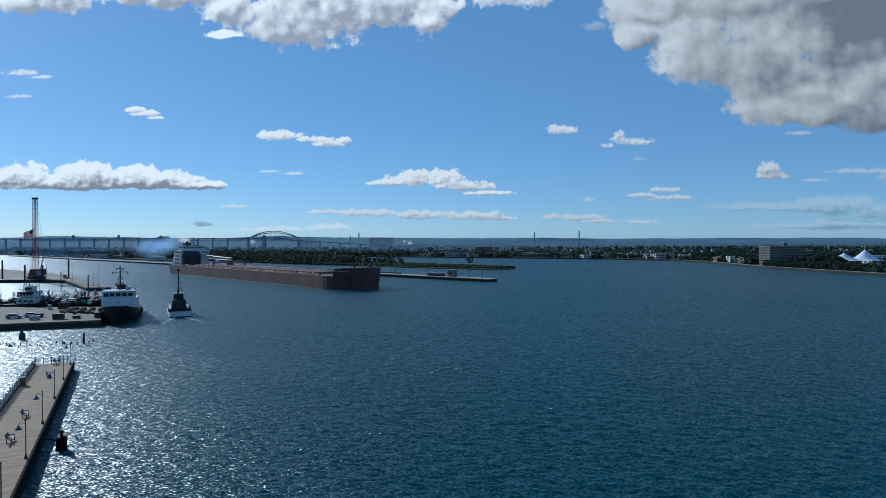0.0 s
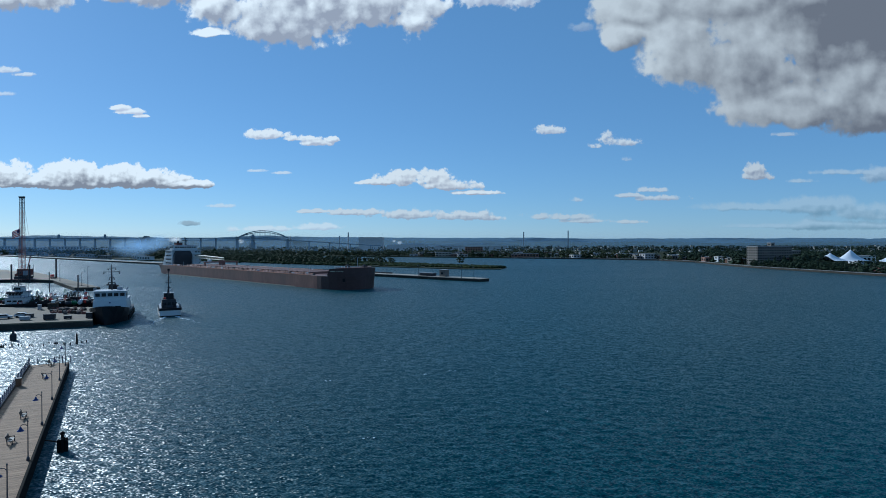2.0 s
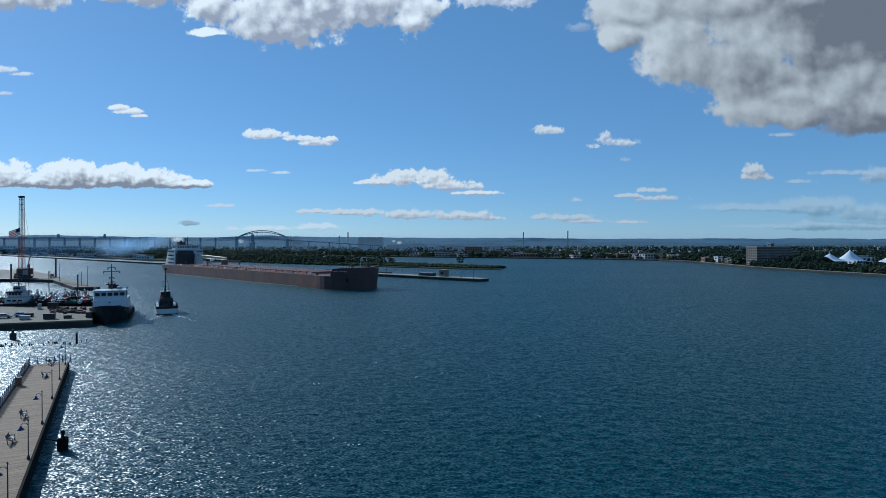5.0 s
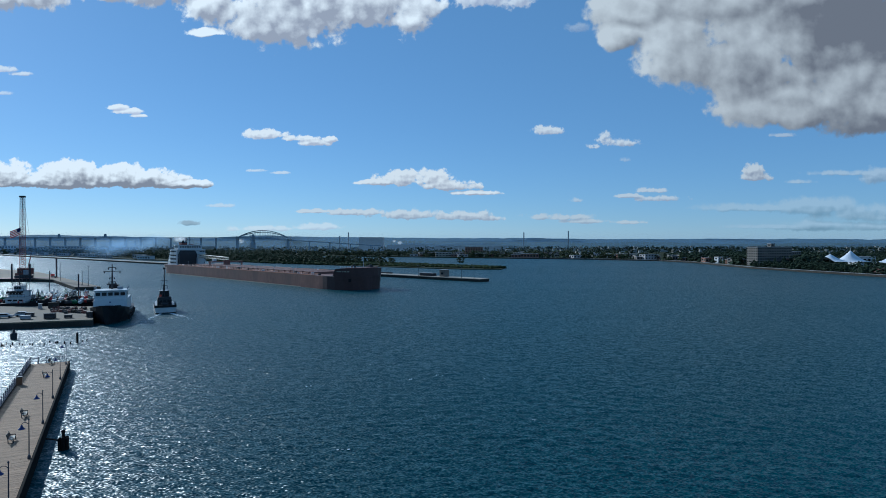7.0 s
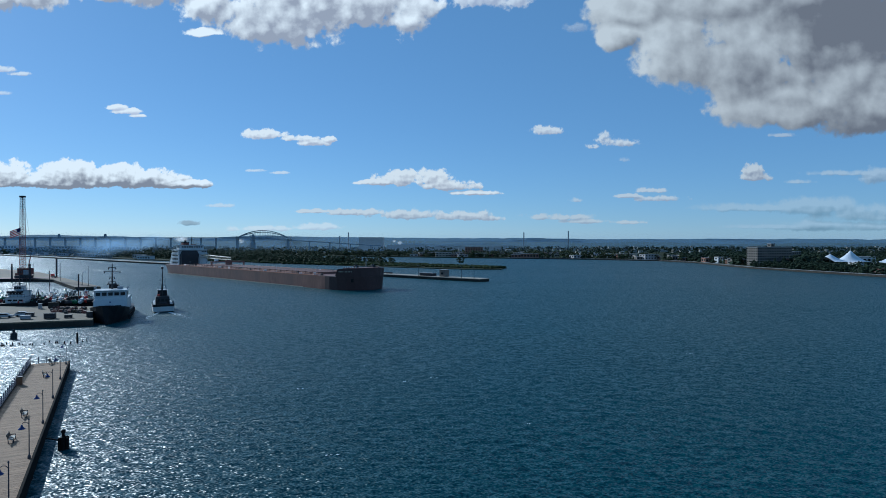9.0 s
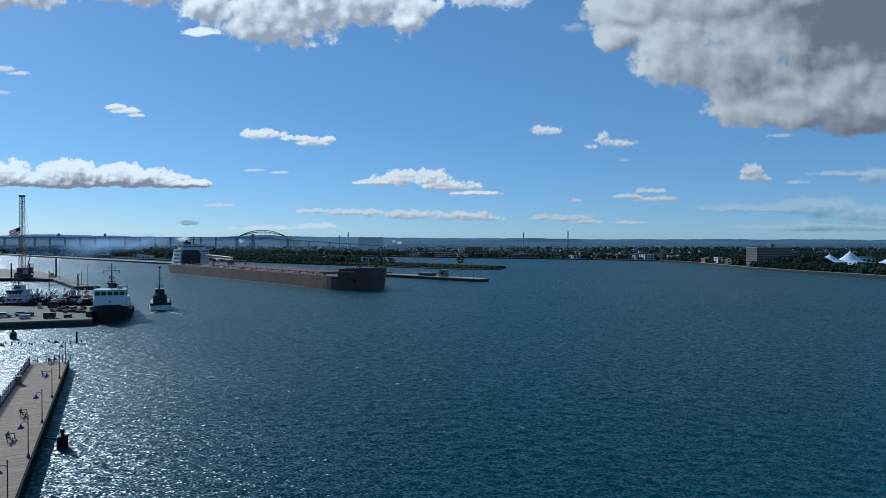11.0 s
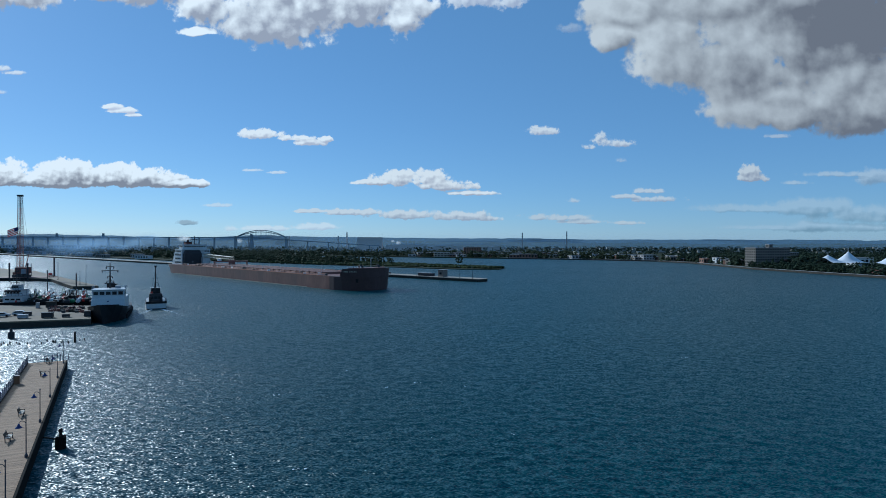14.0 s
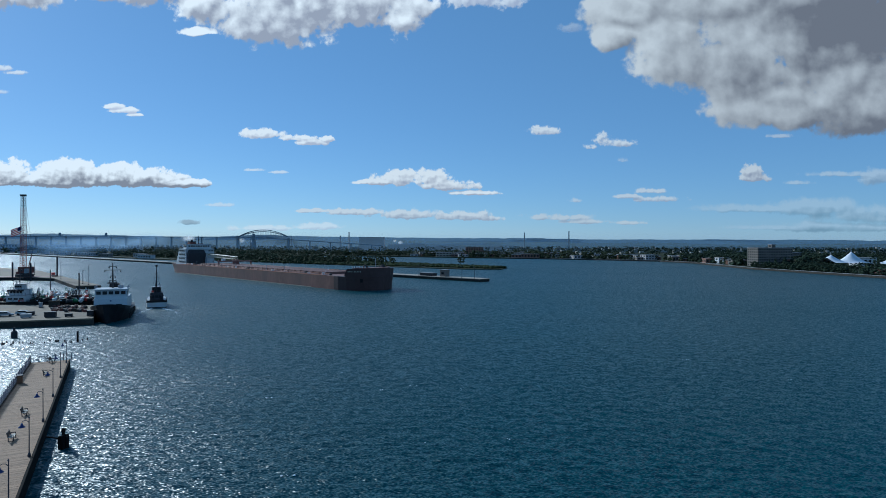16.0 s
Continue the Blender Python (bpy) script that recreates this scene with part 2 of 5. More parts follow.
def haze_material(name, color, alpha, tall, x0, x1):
    """A blue sheet that stands in for hazy air, densest at its foot, thinning upwards and along its length from x0 to
    x1.
    """
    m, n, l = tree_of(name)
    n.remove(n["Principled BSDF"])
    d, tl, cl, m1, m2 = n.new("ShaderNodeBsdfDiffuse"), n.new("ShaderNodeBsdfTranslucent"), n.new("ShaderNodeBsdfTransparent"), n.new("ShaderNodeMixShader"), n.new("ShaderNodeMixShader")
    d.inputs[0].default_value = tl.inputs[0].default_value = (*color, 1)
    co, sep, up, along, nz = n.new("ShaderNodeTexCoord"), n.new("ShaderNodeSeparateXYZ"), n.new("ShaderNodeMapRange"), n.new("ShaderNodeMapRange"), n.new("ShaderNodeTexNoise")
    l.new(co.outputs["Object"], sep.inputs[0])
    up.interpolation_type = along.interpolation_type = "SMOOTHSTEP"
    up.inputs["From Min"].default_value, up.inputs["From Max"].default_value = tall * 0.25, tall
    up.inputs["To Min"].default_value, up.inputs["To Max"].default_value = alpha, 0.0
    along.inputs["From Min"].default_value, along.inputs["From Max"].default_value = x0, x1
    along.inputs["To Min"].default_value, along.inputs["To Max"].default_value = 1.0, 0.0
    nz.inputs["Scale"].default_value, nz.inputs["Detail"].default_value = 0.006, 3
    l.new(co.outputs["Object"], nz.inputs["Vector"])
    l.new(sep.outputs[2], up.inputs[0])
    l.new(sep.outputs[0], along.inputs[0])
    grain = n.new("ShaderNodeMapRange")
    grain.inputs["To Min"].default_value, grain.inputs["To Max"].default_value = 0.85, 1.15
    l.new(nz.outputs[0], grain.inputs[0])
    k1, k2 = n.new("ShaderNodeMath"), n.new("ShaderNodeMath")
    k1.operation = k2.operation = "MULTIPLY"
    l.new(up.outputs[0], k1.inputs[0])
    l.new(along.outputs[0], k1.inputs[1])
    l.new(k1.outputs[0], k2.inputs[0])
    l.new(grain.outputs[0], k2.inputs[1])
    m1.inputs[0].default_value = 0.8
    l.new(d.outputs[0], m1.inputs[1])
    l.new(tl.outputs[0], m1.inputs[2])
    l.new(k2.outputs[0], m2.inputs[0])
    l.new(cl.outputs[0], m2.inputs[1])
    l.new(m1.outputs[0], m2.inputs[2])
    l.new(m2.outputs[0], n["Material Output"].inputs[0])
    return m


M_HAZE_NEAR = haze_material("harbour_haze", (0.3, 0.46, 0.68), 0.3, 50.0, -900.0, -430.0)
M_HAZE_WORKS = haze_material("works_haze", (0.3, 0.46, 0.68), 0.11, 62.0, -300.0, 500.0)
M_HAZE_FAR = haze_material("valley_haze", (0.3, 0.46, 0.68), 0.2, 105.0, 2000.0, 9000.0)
M_SMOKE = smoke_material("blue_smoke", (0.5, 0.7, 0.95), 0.62, 1.7, 0.12)
M_SMOKE_THIN = smoke_material("thin_blue_smoke", (0.45, 0.65, 0.92), 0.5, 1.5, 0.12)
M_STEAM = smoke_material("white_steam", (1.0, 0.98, 0.95), 1.0, 1.2, -0.4)

# ---------------------------------------------------------------- mesh helpers


class Shape:
    """Gathers boxes, tubes, lofts and clumps into one mesh."""

    def __init__(self):
        self.v, self.f = [], []

    def add(self, verts, faces, m=None):
        k = len(self.v)
        self.v += [tuple(m @ Vector(p)) for p in verts] if m else [tuple(p) for p in verts]
        self.f += [tuple(i + k for i in face) for face in faces]
        return self

    def box(self, x, y, z, sx, sy, sz, rz=0.0, top=1.0):
        """A box on its base centre (x, y, z); top narrows its upper face."""
        a, b = sx / 2, sy / 2
        vs = [(-a, -b, 0), (a, -b, 0), (a, b, 0), (-a, b, 0)] + [(px * top, py * top, sz) for px, py in ((-a, -b), (a, -b), (a, b), (-a, b))]
        return self.add(vs, BOX_FACES, pose(x, y, z, 0, 0, rz))

    def tube(self, points, r, sides=6, r2=None):
        """A round bar along the points, from radius r to r2, closed at both ends."""
        pts = [Vector(p) for p in points]
        r2 = r if r2 is None else r2
        vs, fs = [], []
        for i, p in enumerate(pts):
            d = (pts[min(i + 1, len(pts) - 1)] - pts[max(i - 1, 0)]).normalized()
            side = d.cross(Vector((0.3, 0.2, 1)) if abs(d.z) < 0.9 else Vector((1, 0, 0))).normalized()
            up = side.cross(d)
            k = r + (r2 - r) * i / max(1, len(pts) - 1)
            for j in range(sides):
                a = 2 * math.pi * j / sides
                vs.append(p + side * (k * math.cos(a)) + up * (k * math.sin(a)))
        for i in range(len(pts) - 1):
            for j in range(sides):
                a, b = i * sides + j, i * sides + (j + 1) % sides
                fs.append((a, b, b + sides, a + sides))
        fs.append(tuple(range(sides))[::-1])
        fs.append(tuple(range(len(vs) - sides, len(vs))))
        return self.add(vs, fs)

    def lathe(self, profile, sides=10, x=0.0, y=0.0, z=0.0):
        """A turned form from (radius, height) pairs."""
        vs, fs = [], []
        for r, h in profile:
            for j in range(sides):
                a = 2 * math.pi * j / sides
                vs.append((x + r * math.cos(a), y + r * math.sin(a), z + h))
        for i in range(len(profile) - 1):
            for j in range(sides):
                a, b = i * sides + j, i * sides + (j + 1) % sides
                fs.append((a, b, b + sides, a + sides))
        fs.append(tuple(range(sides))[::-1])
        fs.append(tuple(range(len(vs) - sides, len(vs))))
        return self.add(vs, fs)

    def loft(self, rings, cap=True):
        """A skin through rings of equal point count."""
        k = len(rings[0])
        vs = [p for ring in rings for p in ring]
        fs = []
        for i in range(len(rings) - 1):
            for j in range(k):
                a, b = i * k + j, i * k + (j + 1) % k
                fs.append((a, b, b + k, a + k))
        if cap:
            fs.append(tuple(range(k))[::-1])
            fs.append(tuple(range(len(vs) - k, len(vs))))
        return self.add(vs, fs)

    def prism(self, outline, z0, z1):
        """An upright block over a plan outline."""
        return self.loft([[(x, y, z0) for x, y in outline], [(x, y, z1) for x, y in outline]])

    def clump(self, c, r, rnd, flat=0.8):
        """A small uneven tuft of foliage."""
        vs = [(c[0] + p[0] * r * rnd.uniform(0.6, 1.25), c[1] + p[1] * r * rnd.uniform(0.6, 1.25), c[2] + p[2] * r * flat * rnd.uniform(0.6, 1.25)) for p in ICO_V]
        return self.add(vs, ICO_F)

    def mesh(self, name, mat, smooth=False):
        me = bpy.data.meshes.new(name)
        me.from_pydata(self.v, [], self.f)
        me.materials.append(mat)
        if smooth:
            me.shade_smooth()
        me.update()
        return me


BOX_FACES = [(3, 2, 1, 0), (4, 5, 6, 7), (0, 1, 5, 4), (1, 2, 6, 5), (2, 3, 7, 6), (3, 0, 4, 7)]
G = (1 + 5 ** 0.5) / 2
ICO_V = [Vector(p).normalized() for p in ((-1, G, 0), (1, G, 0), (-1, -G, 0), (1, -G, 0), (0, -1, G), (0, 1, G), (0, -1, -G), (0, 1, -G), (G, 0, -1), (G, 0, 1), (-G, 0, -1), (-G, 0, 1))]
ICO_F = [(0, 11, 5), (0, 5, 1), (0, 1, 7), (0, 7, 10), (0, 10, 11), (1, 5, 9), (5, 11, 4), (11, 10, 2), (10, 7, 6), (7, 1, 8),
         (3, 9, 4), (3, 4, 2), (3, 2, 6), (3, 6, 8), (3, 8, 9), (4, 9, 5), (2, 4, 11), (6, 2, 10), (8, 6, 7), (9, 8, 1)]


def thing(name, m, label, category, group="", kind=""):
    ob = new(name)
    ob.empty_display_size = 0.5
    ob.matrix_basis = m
    return tagged(ob, label, category, group, kind)


def part(name, shape, mat, parent, label="", smooth=False, at=None):
    ob = new(name, shape if isinstance(shape, bpy.types.Mesh) else shape.mesh(name, mat, smooth))
    ob.parent = parent
    if at:
        ob.matrix_basis = at
    return tagged(ob, label)


def solid(name, shape, mat, label, category, kind="", m=None, smooth=False):
    """A thing of one mesh."""
    ob = new(name, shape.mesh(name, mat, smooth))
    if m:
        ob.matrix_basis = m
    return tagged(ob, label, category, kind=kind)


# ---------------------------------------------------------------- water, land, hills
def build_ground():
    global water
    rng = np.random.default_rng(5)
    # a round sheet, finer towards its middle, to the horizon
    radii = np.concatenate(([0.0, 14.0, 24.0], 30.0 * 1.0036 ** np.arange(530), 201.0 * 1.0085 ** np.arange(1, 195), 1040 * 1.12 ** np.arange(1, 20)))
    turns = np.concatenate((np.radians(np.arange(-43, 43, 0.21)), np.radians(np.arange(44, 316, 8.0))))
    r, a = np.meshgrid(radii, turns, indexing="ij")
    x, y = r * np.sin(a), r * np.cos(a)
    cell = np.maximum(r * np.where(r < 200, 0.0037, 0.0086), 0.1)
    z = np.zeros_like(x)
    for k in range(70):
        wave = 0.42 * 11.0 ** (k / 69) * rng.uniform(0.9, 1.1)
        way = radians(-96) + rng.normal(0, 0.55)
        num = 2 * math.pi / wave
        steep = 0.03 if wave < 1.5 else 0.014
        keep = np.clip(wave / (cell * 2.4) - 1.0, 0, 1)
        p = num * (x * math.cos(way) + y * math.sin(way)) + rng.uniform(0, 6.28)
        z += keep * steep / num * (np.sin(p) + 0.25 * np.sin(2 * p + 1.2))
    z *= 0.75 + 0.5 * np.sin(x * 0.021 + 1.3 * np.sin(y * 0.013)) * np.sin(y * 0.017 + 0.8)
    z[0] = 0
    nr, na = x.shape
    me = bpy.data.meshes.new("water")
    i, j = np.meshgrid(np.arange(nr - 1), np.arange(na), indexing="ij")
    jn = (j + 1) % na
    quads = np.stack((i * na + j, (i + 1) * na + j, (i + 1) * na + jn, i * na + jn), -1).reshape(-1, 4)[:, ::-1]
    me.from_pydata(np.stack((x, y, z), -1).reshape(-1, 3).tolist(), [], quads.tolist())
    me.materials.append(M_WATER)
    me.shade_smooth()
    me.validate()
    water = tagged(new("water", me), "choppy blue-green river with wind ripples", "water", kind="structure")

    rnd = random.Random(3)
    foam = Shape()
    for k in range(15):
        y = rnd.uniform(60, 160)
        x = rnd.uniform(-0.55, 0.72) * y
        for j in range(rnd.randint(1, 4)):
            foam.clump((x + rnd.uniform(-0.8, 0.8), y + rnd.uniform(-0.25, 0.25), 0.08), rnd.uniform(0.06, 0.2), rnd, 0.3)
    tagged(part("whitecap_foam", foam, M_FOAM, water, "small white flecks of breaking waves"), kind="stuff")

    def land(name, outline, z, label, mat=M_LAND):
        solid(name, Shape().prism(outline, -1.0, z), mat, label, "land", "structure")

    land("ground_north_shore", [(330, 200), (331, 440), (322, 510), (312, 603), (320, 700), (331, 785), (315, 870), (236, 950), (110, 1020), (-30, 1100),
                                (-330, 1250), (-700, 1500), (-2500, 1500), (-4200, 4600), (4600, 4600), (4600, 200)], 1.6,
         "low wooded town shore with a sea wall")
    land("ground_lock_island", [(-390, 860), (-690, 1125), (-1010, 1410), (-1600, 1900), (-1500, 2500), (-300, 1480), (-270, 1120)], 1.3,
         "wooded land between the ship canals")
    wall = [(331, 440), (322, 510), (312, 603), (320, 700), (331, 785), (315, 870), (236, 950), (110, 1020)]
    for (xa, ya), (xb, yb) in zip(wall, wall[1:]):
        d = math.hypot(xb - xa, yb - ya)
        m = pose((xa + xb) / 2, (ya + yb) / 2, 0, 0, 0, math.degrees(math.atan2(yb - ya, xb - xa)))
        solid("sea_wall", Shape().box(0, 0, -1, d + 1, 2.4, 2.7), M_CONC_DARK, "dark sea wall along the town shore", "sea wall", "structure", m)
        solid("promenade", Shape().box(0, -2.6, 1.55, d + 1, 2.6, 0.3), M_ROOF, "pale paved walk on top of the sea wall", "pavement", "structure", m)
    # hills
    rnd = random.Random(4)
    for name, y, base, amp, seed in (("hill_far", 4250, 75, 12, 3.0), ("hill_near", 3850, 46, 11, 11.0)):
        s = Shape()
        n = 420
        ridge, foot, back = [], [], []
        for i in range(n + 1):
            x = -4300 + 8600 * i / n
            tall = base + amp * noise.fractal(Vector((x * 0.0013, seed, 0)), 0.8, 2.1, 5) - 0.0042 * (x + 1500)
            tall += 1.6 * noise.noise(Vector((x * 0.02, seed, 2))) + 1.2 * noise.noise(Vector((x * 0.07, seed, 5)))
            ridge.append((x, y, tall)), foot.append((x, y - 420, 1.4)), back.append((x, y + 250, 1.4))
        mid = [(x, y - 180, z * 0.6 + 6 * noise.noise(Vector((x * 0.004, 7, seed)))) for x, _, z in ridge]
        rows = [foot, mid, ridge, back]
        for r in rows:
            s.v += r
        for k in range(3):
            for i in range(n):
                a = k * (n + 1) + i
                s.f.append((a, a + 1, a + n + 2, a + n + 1))
        solid(name, s, M_HILL if name == "hill_far" else M_HILL_NEAR, "long low wooded ridge, haze blue put into its colour", "hill", "structure", smooth=True)


build_ground()


def build_haze():
    """Upright see-through sheets added for the look of haze: along the canal land and works, and before the far ridge.
    """
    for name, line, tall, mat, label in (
            ("haze_canal", [(-1900, 2150), (-1015, 1395), (-690, 1110), (-430, 880)], 50, M_HAZE_NEAR, "blue sheet standing in for haze along the canal land"),
            ("haze_works", [(-1900, 1560), (-600, 1540), (700, 1540)], 62, M_HAZE_WORKS, "blue sheet standing in for haze before the steelworks"),
            ("haze_valley", [(-4200, 3380), (-2000, 3420), (0, 3425), (2000, 3420), (4200, 3380)], 105, M_HAZE_FAR, "blue sheet standing in for haze before the far ridge")):
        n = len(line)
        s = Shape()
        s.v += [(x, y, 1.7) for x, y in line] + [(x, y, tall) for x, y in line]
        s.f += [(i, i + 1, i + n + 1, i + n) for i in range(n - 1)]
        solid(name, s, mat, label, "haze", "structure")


build_haze()


# ---------------------------------------------------------------- woods and trees
def tree_shape(rnd, h, spread, clumps, conifer=False):
    trunk, crown = Shape(), Shape()
    trunk.tube([(0, 0, 0), (0.1, 0.05, h * 0.5), (0.0, 0.1, h * 0.85)], h * 0.022, 6, h * 0.008)
    if conifer:
        for i in range(clumps):
            k = (i + 0.5) / clumps
            r = spread * (1 - k) * 0.9 + 0.15
            for j in range(4):
                a = rnd.uniform(0, 6.28)
                crown.clump((r * 0.55 * math.cos(a), r * 0.55 * math.sin(a), h * (0.12 + 0.86 * k)), r * 0.6 + 0.1, rnd, 0.8)
    else:
        for i in range(5):
            a = rnd.uniform(0, 6.28)
            trunk.tube([(0, 0, h * rnd.uniform(0.25, 0.5)), (spread * 0.6 * math.cos(a), spread * 0.6 * math.sin(a), h * rnd.uniform(0.6, 0.8))], h * 0.01, 5, h * 0.004)
        for i in range(clumps):
            a, k = rnd.uniform(0, 6.28), rnd.random()
            r = spread * math.sqrt(rnd.random()) * (0.55 + 0.45 * math.sin(math.pi * min(1, k + 0.15)))
            crown.clump((r * math.cos(a), r * math.sin(a), h * (0.25 + 0.72 * k)), spread * rnd.uniform(0.16, 0.32), rnd, 0.75)
    return trunk, crown


def woods(name, spots, mat, label, seed, lo=5, hi=11):
    """A wood too dense to count: crowns of uneven tufts over the spots (x, y, z)."""
    rnd = random.Random(seed)
    s = Shape()
    for x, y, z in spots:
        h = rnd.uniform(lo, hi)
        w = h * rnd.uniform(0.28, 0.5)
        for _ in range(14 if y < 1350 else 7):
            a, r = rnd.uniform(0, 6.28), w * math.sqrt(rnd.random())
            k = rnd.random()
            s.clump((x + r * math.cos(a), y + r * math.sin(a), z + h * (0.06 + 0.84 * k)), w * rnd.uniform(0.3, 0.55) * (1.15 - 0.5 * k), rnd)
    solid(name, s, mat, label, "woods", "stuff")


def shore_y(x):
    """The far shore's line."""
    pts = [(-2500, 1510), (-700, 1510), (-330, 1260), (-30, 1110), (110, 1030), (236, 960), (315, 880), (334, 785)]
    for (x0, y0), (x1, y1) in zip(pts, pts[1:]):
        if x0 <= x <= x1:
            return y0 + (y1 - y0) * (x - x0) / (x1 - x0)
    return 785


def build_woods():
    rnd = random.Random(7)
    far = []
    for i in range(1100):
        x = rnd.uniform(-700, 345)
        far.append((x, shore_y(x) + 10 + 500 * rnd.random() ** 2, 1.5))
    woods("far_woods", far, M_LEAF, "mixed green trees along the far town shore", 11, 5, 13)
    back = []
    for i in range(1700):
        y = rnd.uniform(1300, 3600)
        back.append((rnd.uniform(-0.8, 0.8) * y, y, 1.5))
    lock = []
    for i in range(520):
        k = rnd.random()
        d = rnd.uniform(8, 260)
        lock.append((-395 - 1000 * k + 0.62 * d, 862 + 880 * k + 0.78 * d, 1.2))
    woods("canal_woods", lock, M_LEAF, "dark trees on the land between the canals", 14, 6, 14)
    woods("town_woods", back, M_CONIFER, "distant trees among the town's roofs", 12, 8, 18)
    east = []
    for i in range(750):
        y = rnd.uniform(470, 1300)
        east.append((max(345, 0.42 * y) + 22 + 600 * rnd.random() ** 1.5, y, 1.5))
    low = []
    for i in range(420):
        y = rnd.uniform(455, 900)
        x = rnd.uniform(334, 400) if y > 560 else rnd.uniform(340, 330 + 0.28 * y)
        if (x / y < 0.578 and y < 665) or x < 0.36 * y:
            continue
        (low if 0.6 < x / y < 0.78 and y < 600 else east).append((x, y, 1.5))
    for i in range(120):
        y = rnd.uniform(452, 618)
        low.append((331 - 0.122 * (y - 440) + rnd.uniform(5, 17), y, 1.5))
    woods("shore_bushes", low, M_CONIFER, "low dark trees and bushes before the pavilion", 15, 4.5, 8.0)
    woods("shore_woods", [p for p in east if not (0.6 < p[0] / p[1] < 0.78 and p[1] < 612)], M_CONIFER, "dark trees behind the waterfront", 13, 6, 13)


build_woods()


# ---------------------------------------------------------------- wooded island with a marsh tongue
def build_island():
    out = [(66, 620), (56, 580), (20, 584), (-60, 640), (-180, 740), (-330, 880), (-520, 1030), (-620, 1150), (-480, 1150), (-300, 990), (-150, 850), (-30, 740), (40, 670)]
    solid("ground_island", Shape().prism(out, -1, 0.7), M_LAND, "low green island with reeds", "island", "structure")
    rnd = random.Random(21)
    s = Shape()
    for i in range(2600):
        k = rnd.random() ** 1.3
        w = rnd.uniform(-1, 1)
        x, y = 56 - 640 * k, 600 + 540 * k
        nx, ny = 0.64, 0.76
        off = w * (16 + 60 * min(1, k * 3)) * 0.75
        x, y = x + nx * off, y + ny * off
        s.clump((x, y, 1.5), rnd.uniform(1.4, 3.0), rnd, 0.6)
    solid("marsh_reeds", s, M_GRASS, "green and yellow reeds on the low island", "reeds", "stuff")
    spots = []
    for i in range(640):
        k = rnd.uniform(0.26, 1.0)
        off = rnd.uniform(-1, 1) * 58
        spots.append((66 - 640 * k + 0.64 * off, 607 + 540 * k + 0.76 * off, 0.8))
    woods("island_woods", spots, M_LEAF, "dense broadleaf wood on the low island", 22, 5, 11)
    for x, y, h in ((20, 700, 11.0), (-58, 690, 8.0), (-75, 720, 9)):
        t, c = tree_shape(rnd, h, h * 0.45, 34)
        ob = thing("tree", pose(x, y, 0.7), "small broadleaf tree on the marshy island", "tree", "island trees")
        part("trunk", t, M_BARK, ob)
        part("crown", c, M_LEAF, ob)


build_island()


# ---------------------------------------------------------------- long bridge
BRIDGE_Y = 1750.0


def bridge_z(x):
    if x < -560:
        return 44.0
    return 44.0 - (x + 560) * 0.062


def build_bridge():
    ob = thing("bridge", pose(0, 0, 0), "long high steel road bridge with an arch span", "bridge")
    s = Shape()
    xs = list(range(-1420, -150, 40))
    rings = []
    for x in xs:
        z = bridge_z(x)
        rings.append([(x, BRIDGE_Y - 5, z - 2.5), (x, BRIDGE_Y + 5, z - 2.5), (x, BRIDGE_Y + 5, z), (x, BRIDGE_Y - 5, z)])
    s.loft(rings)
    part("deck", s, M_BRIDGE, ob)
    for x in list(range(-1410, -620, 44)) + list(range(-450, -200, 60)):
        z = bridge_z(x)
        s = Shape()
        s.box(0, 0, 0, 2.8, 8, z - 2.0, 0, 0.8)
        s.box(0, 0, z - 3.4, 4, 10, 1.0)
        part("pier", s, M_BRIDGE, ob, at=pose(x, BRIDGE_Y, 0))
    # arch span
    a0, a1 = -600.0, -452.0
    rise = 21.0
    for side in (-4.5, 4.5):
        for name, lift in (("arch_rib", 0.0), ("arch_rib", -5.0)):
            pts = []
            for i in range(21):
                k = i / 20
                pts.append((a0 + (a1 - a0) * k, BRIDGE_Y + side, bridge_z(a0) - 4 + (rise + lift) * 4 * k * (1 - k) + 3))
            part(name, Shape().tube(pts, 0.8, 6), M_BRIDGE, ob)
        for i in range(1, 20):
            k = i / 20
            x = a0 + (a1 - a0) * k
            z = bridge_z(a0) - 1 + rise * 4 * k * (1 - k)
            part("hanger", Shape().tube([(x, BRIDGE_Y + side, z), (x, BRIDGE_Y + side, min(bridge_z(x), z - 1))], 0.35, 4), M_BRIDGE, ob)
    for x in (a0, a1):
        part("tower", Shape().box(x, BRIDGE_Y, 0, 6, 12, bridge_z(x) + 3, 0, 0.85), M_BRIDGE, ob)
    for x in (-1120.0, -985.0):
        part("mast", Shape().box(x, BRIDGE_Y, bridge_z(x), 4, 8, 10, 0, 0.8), M_BRIDGE, ob)


build_bridge()


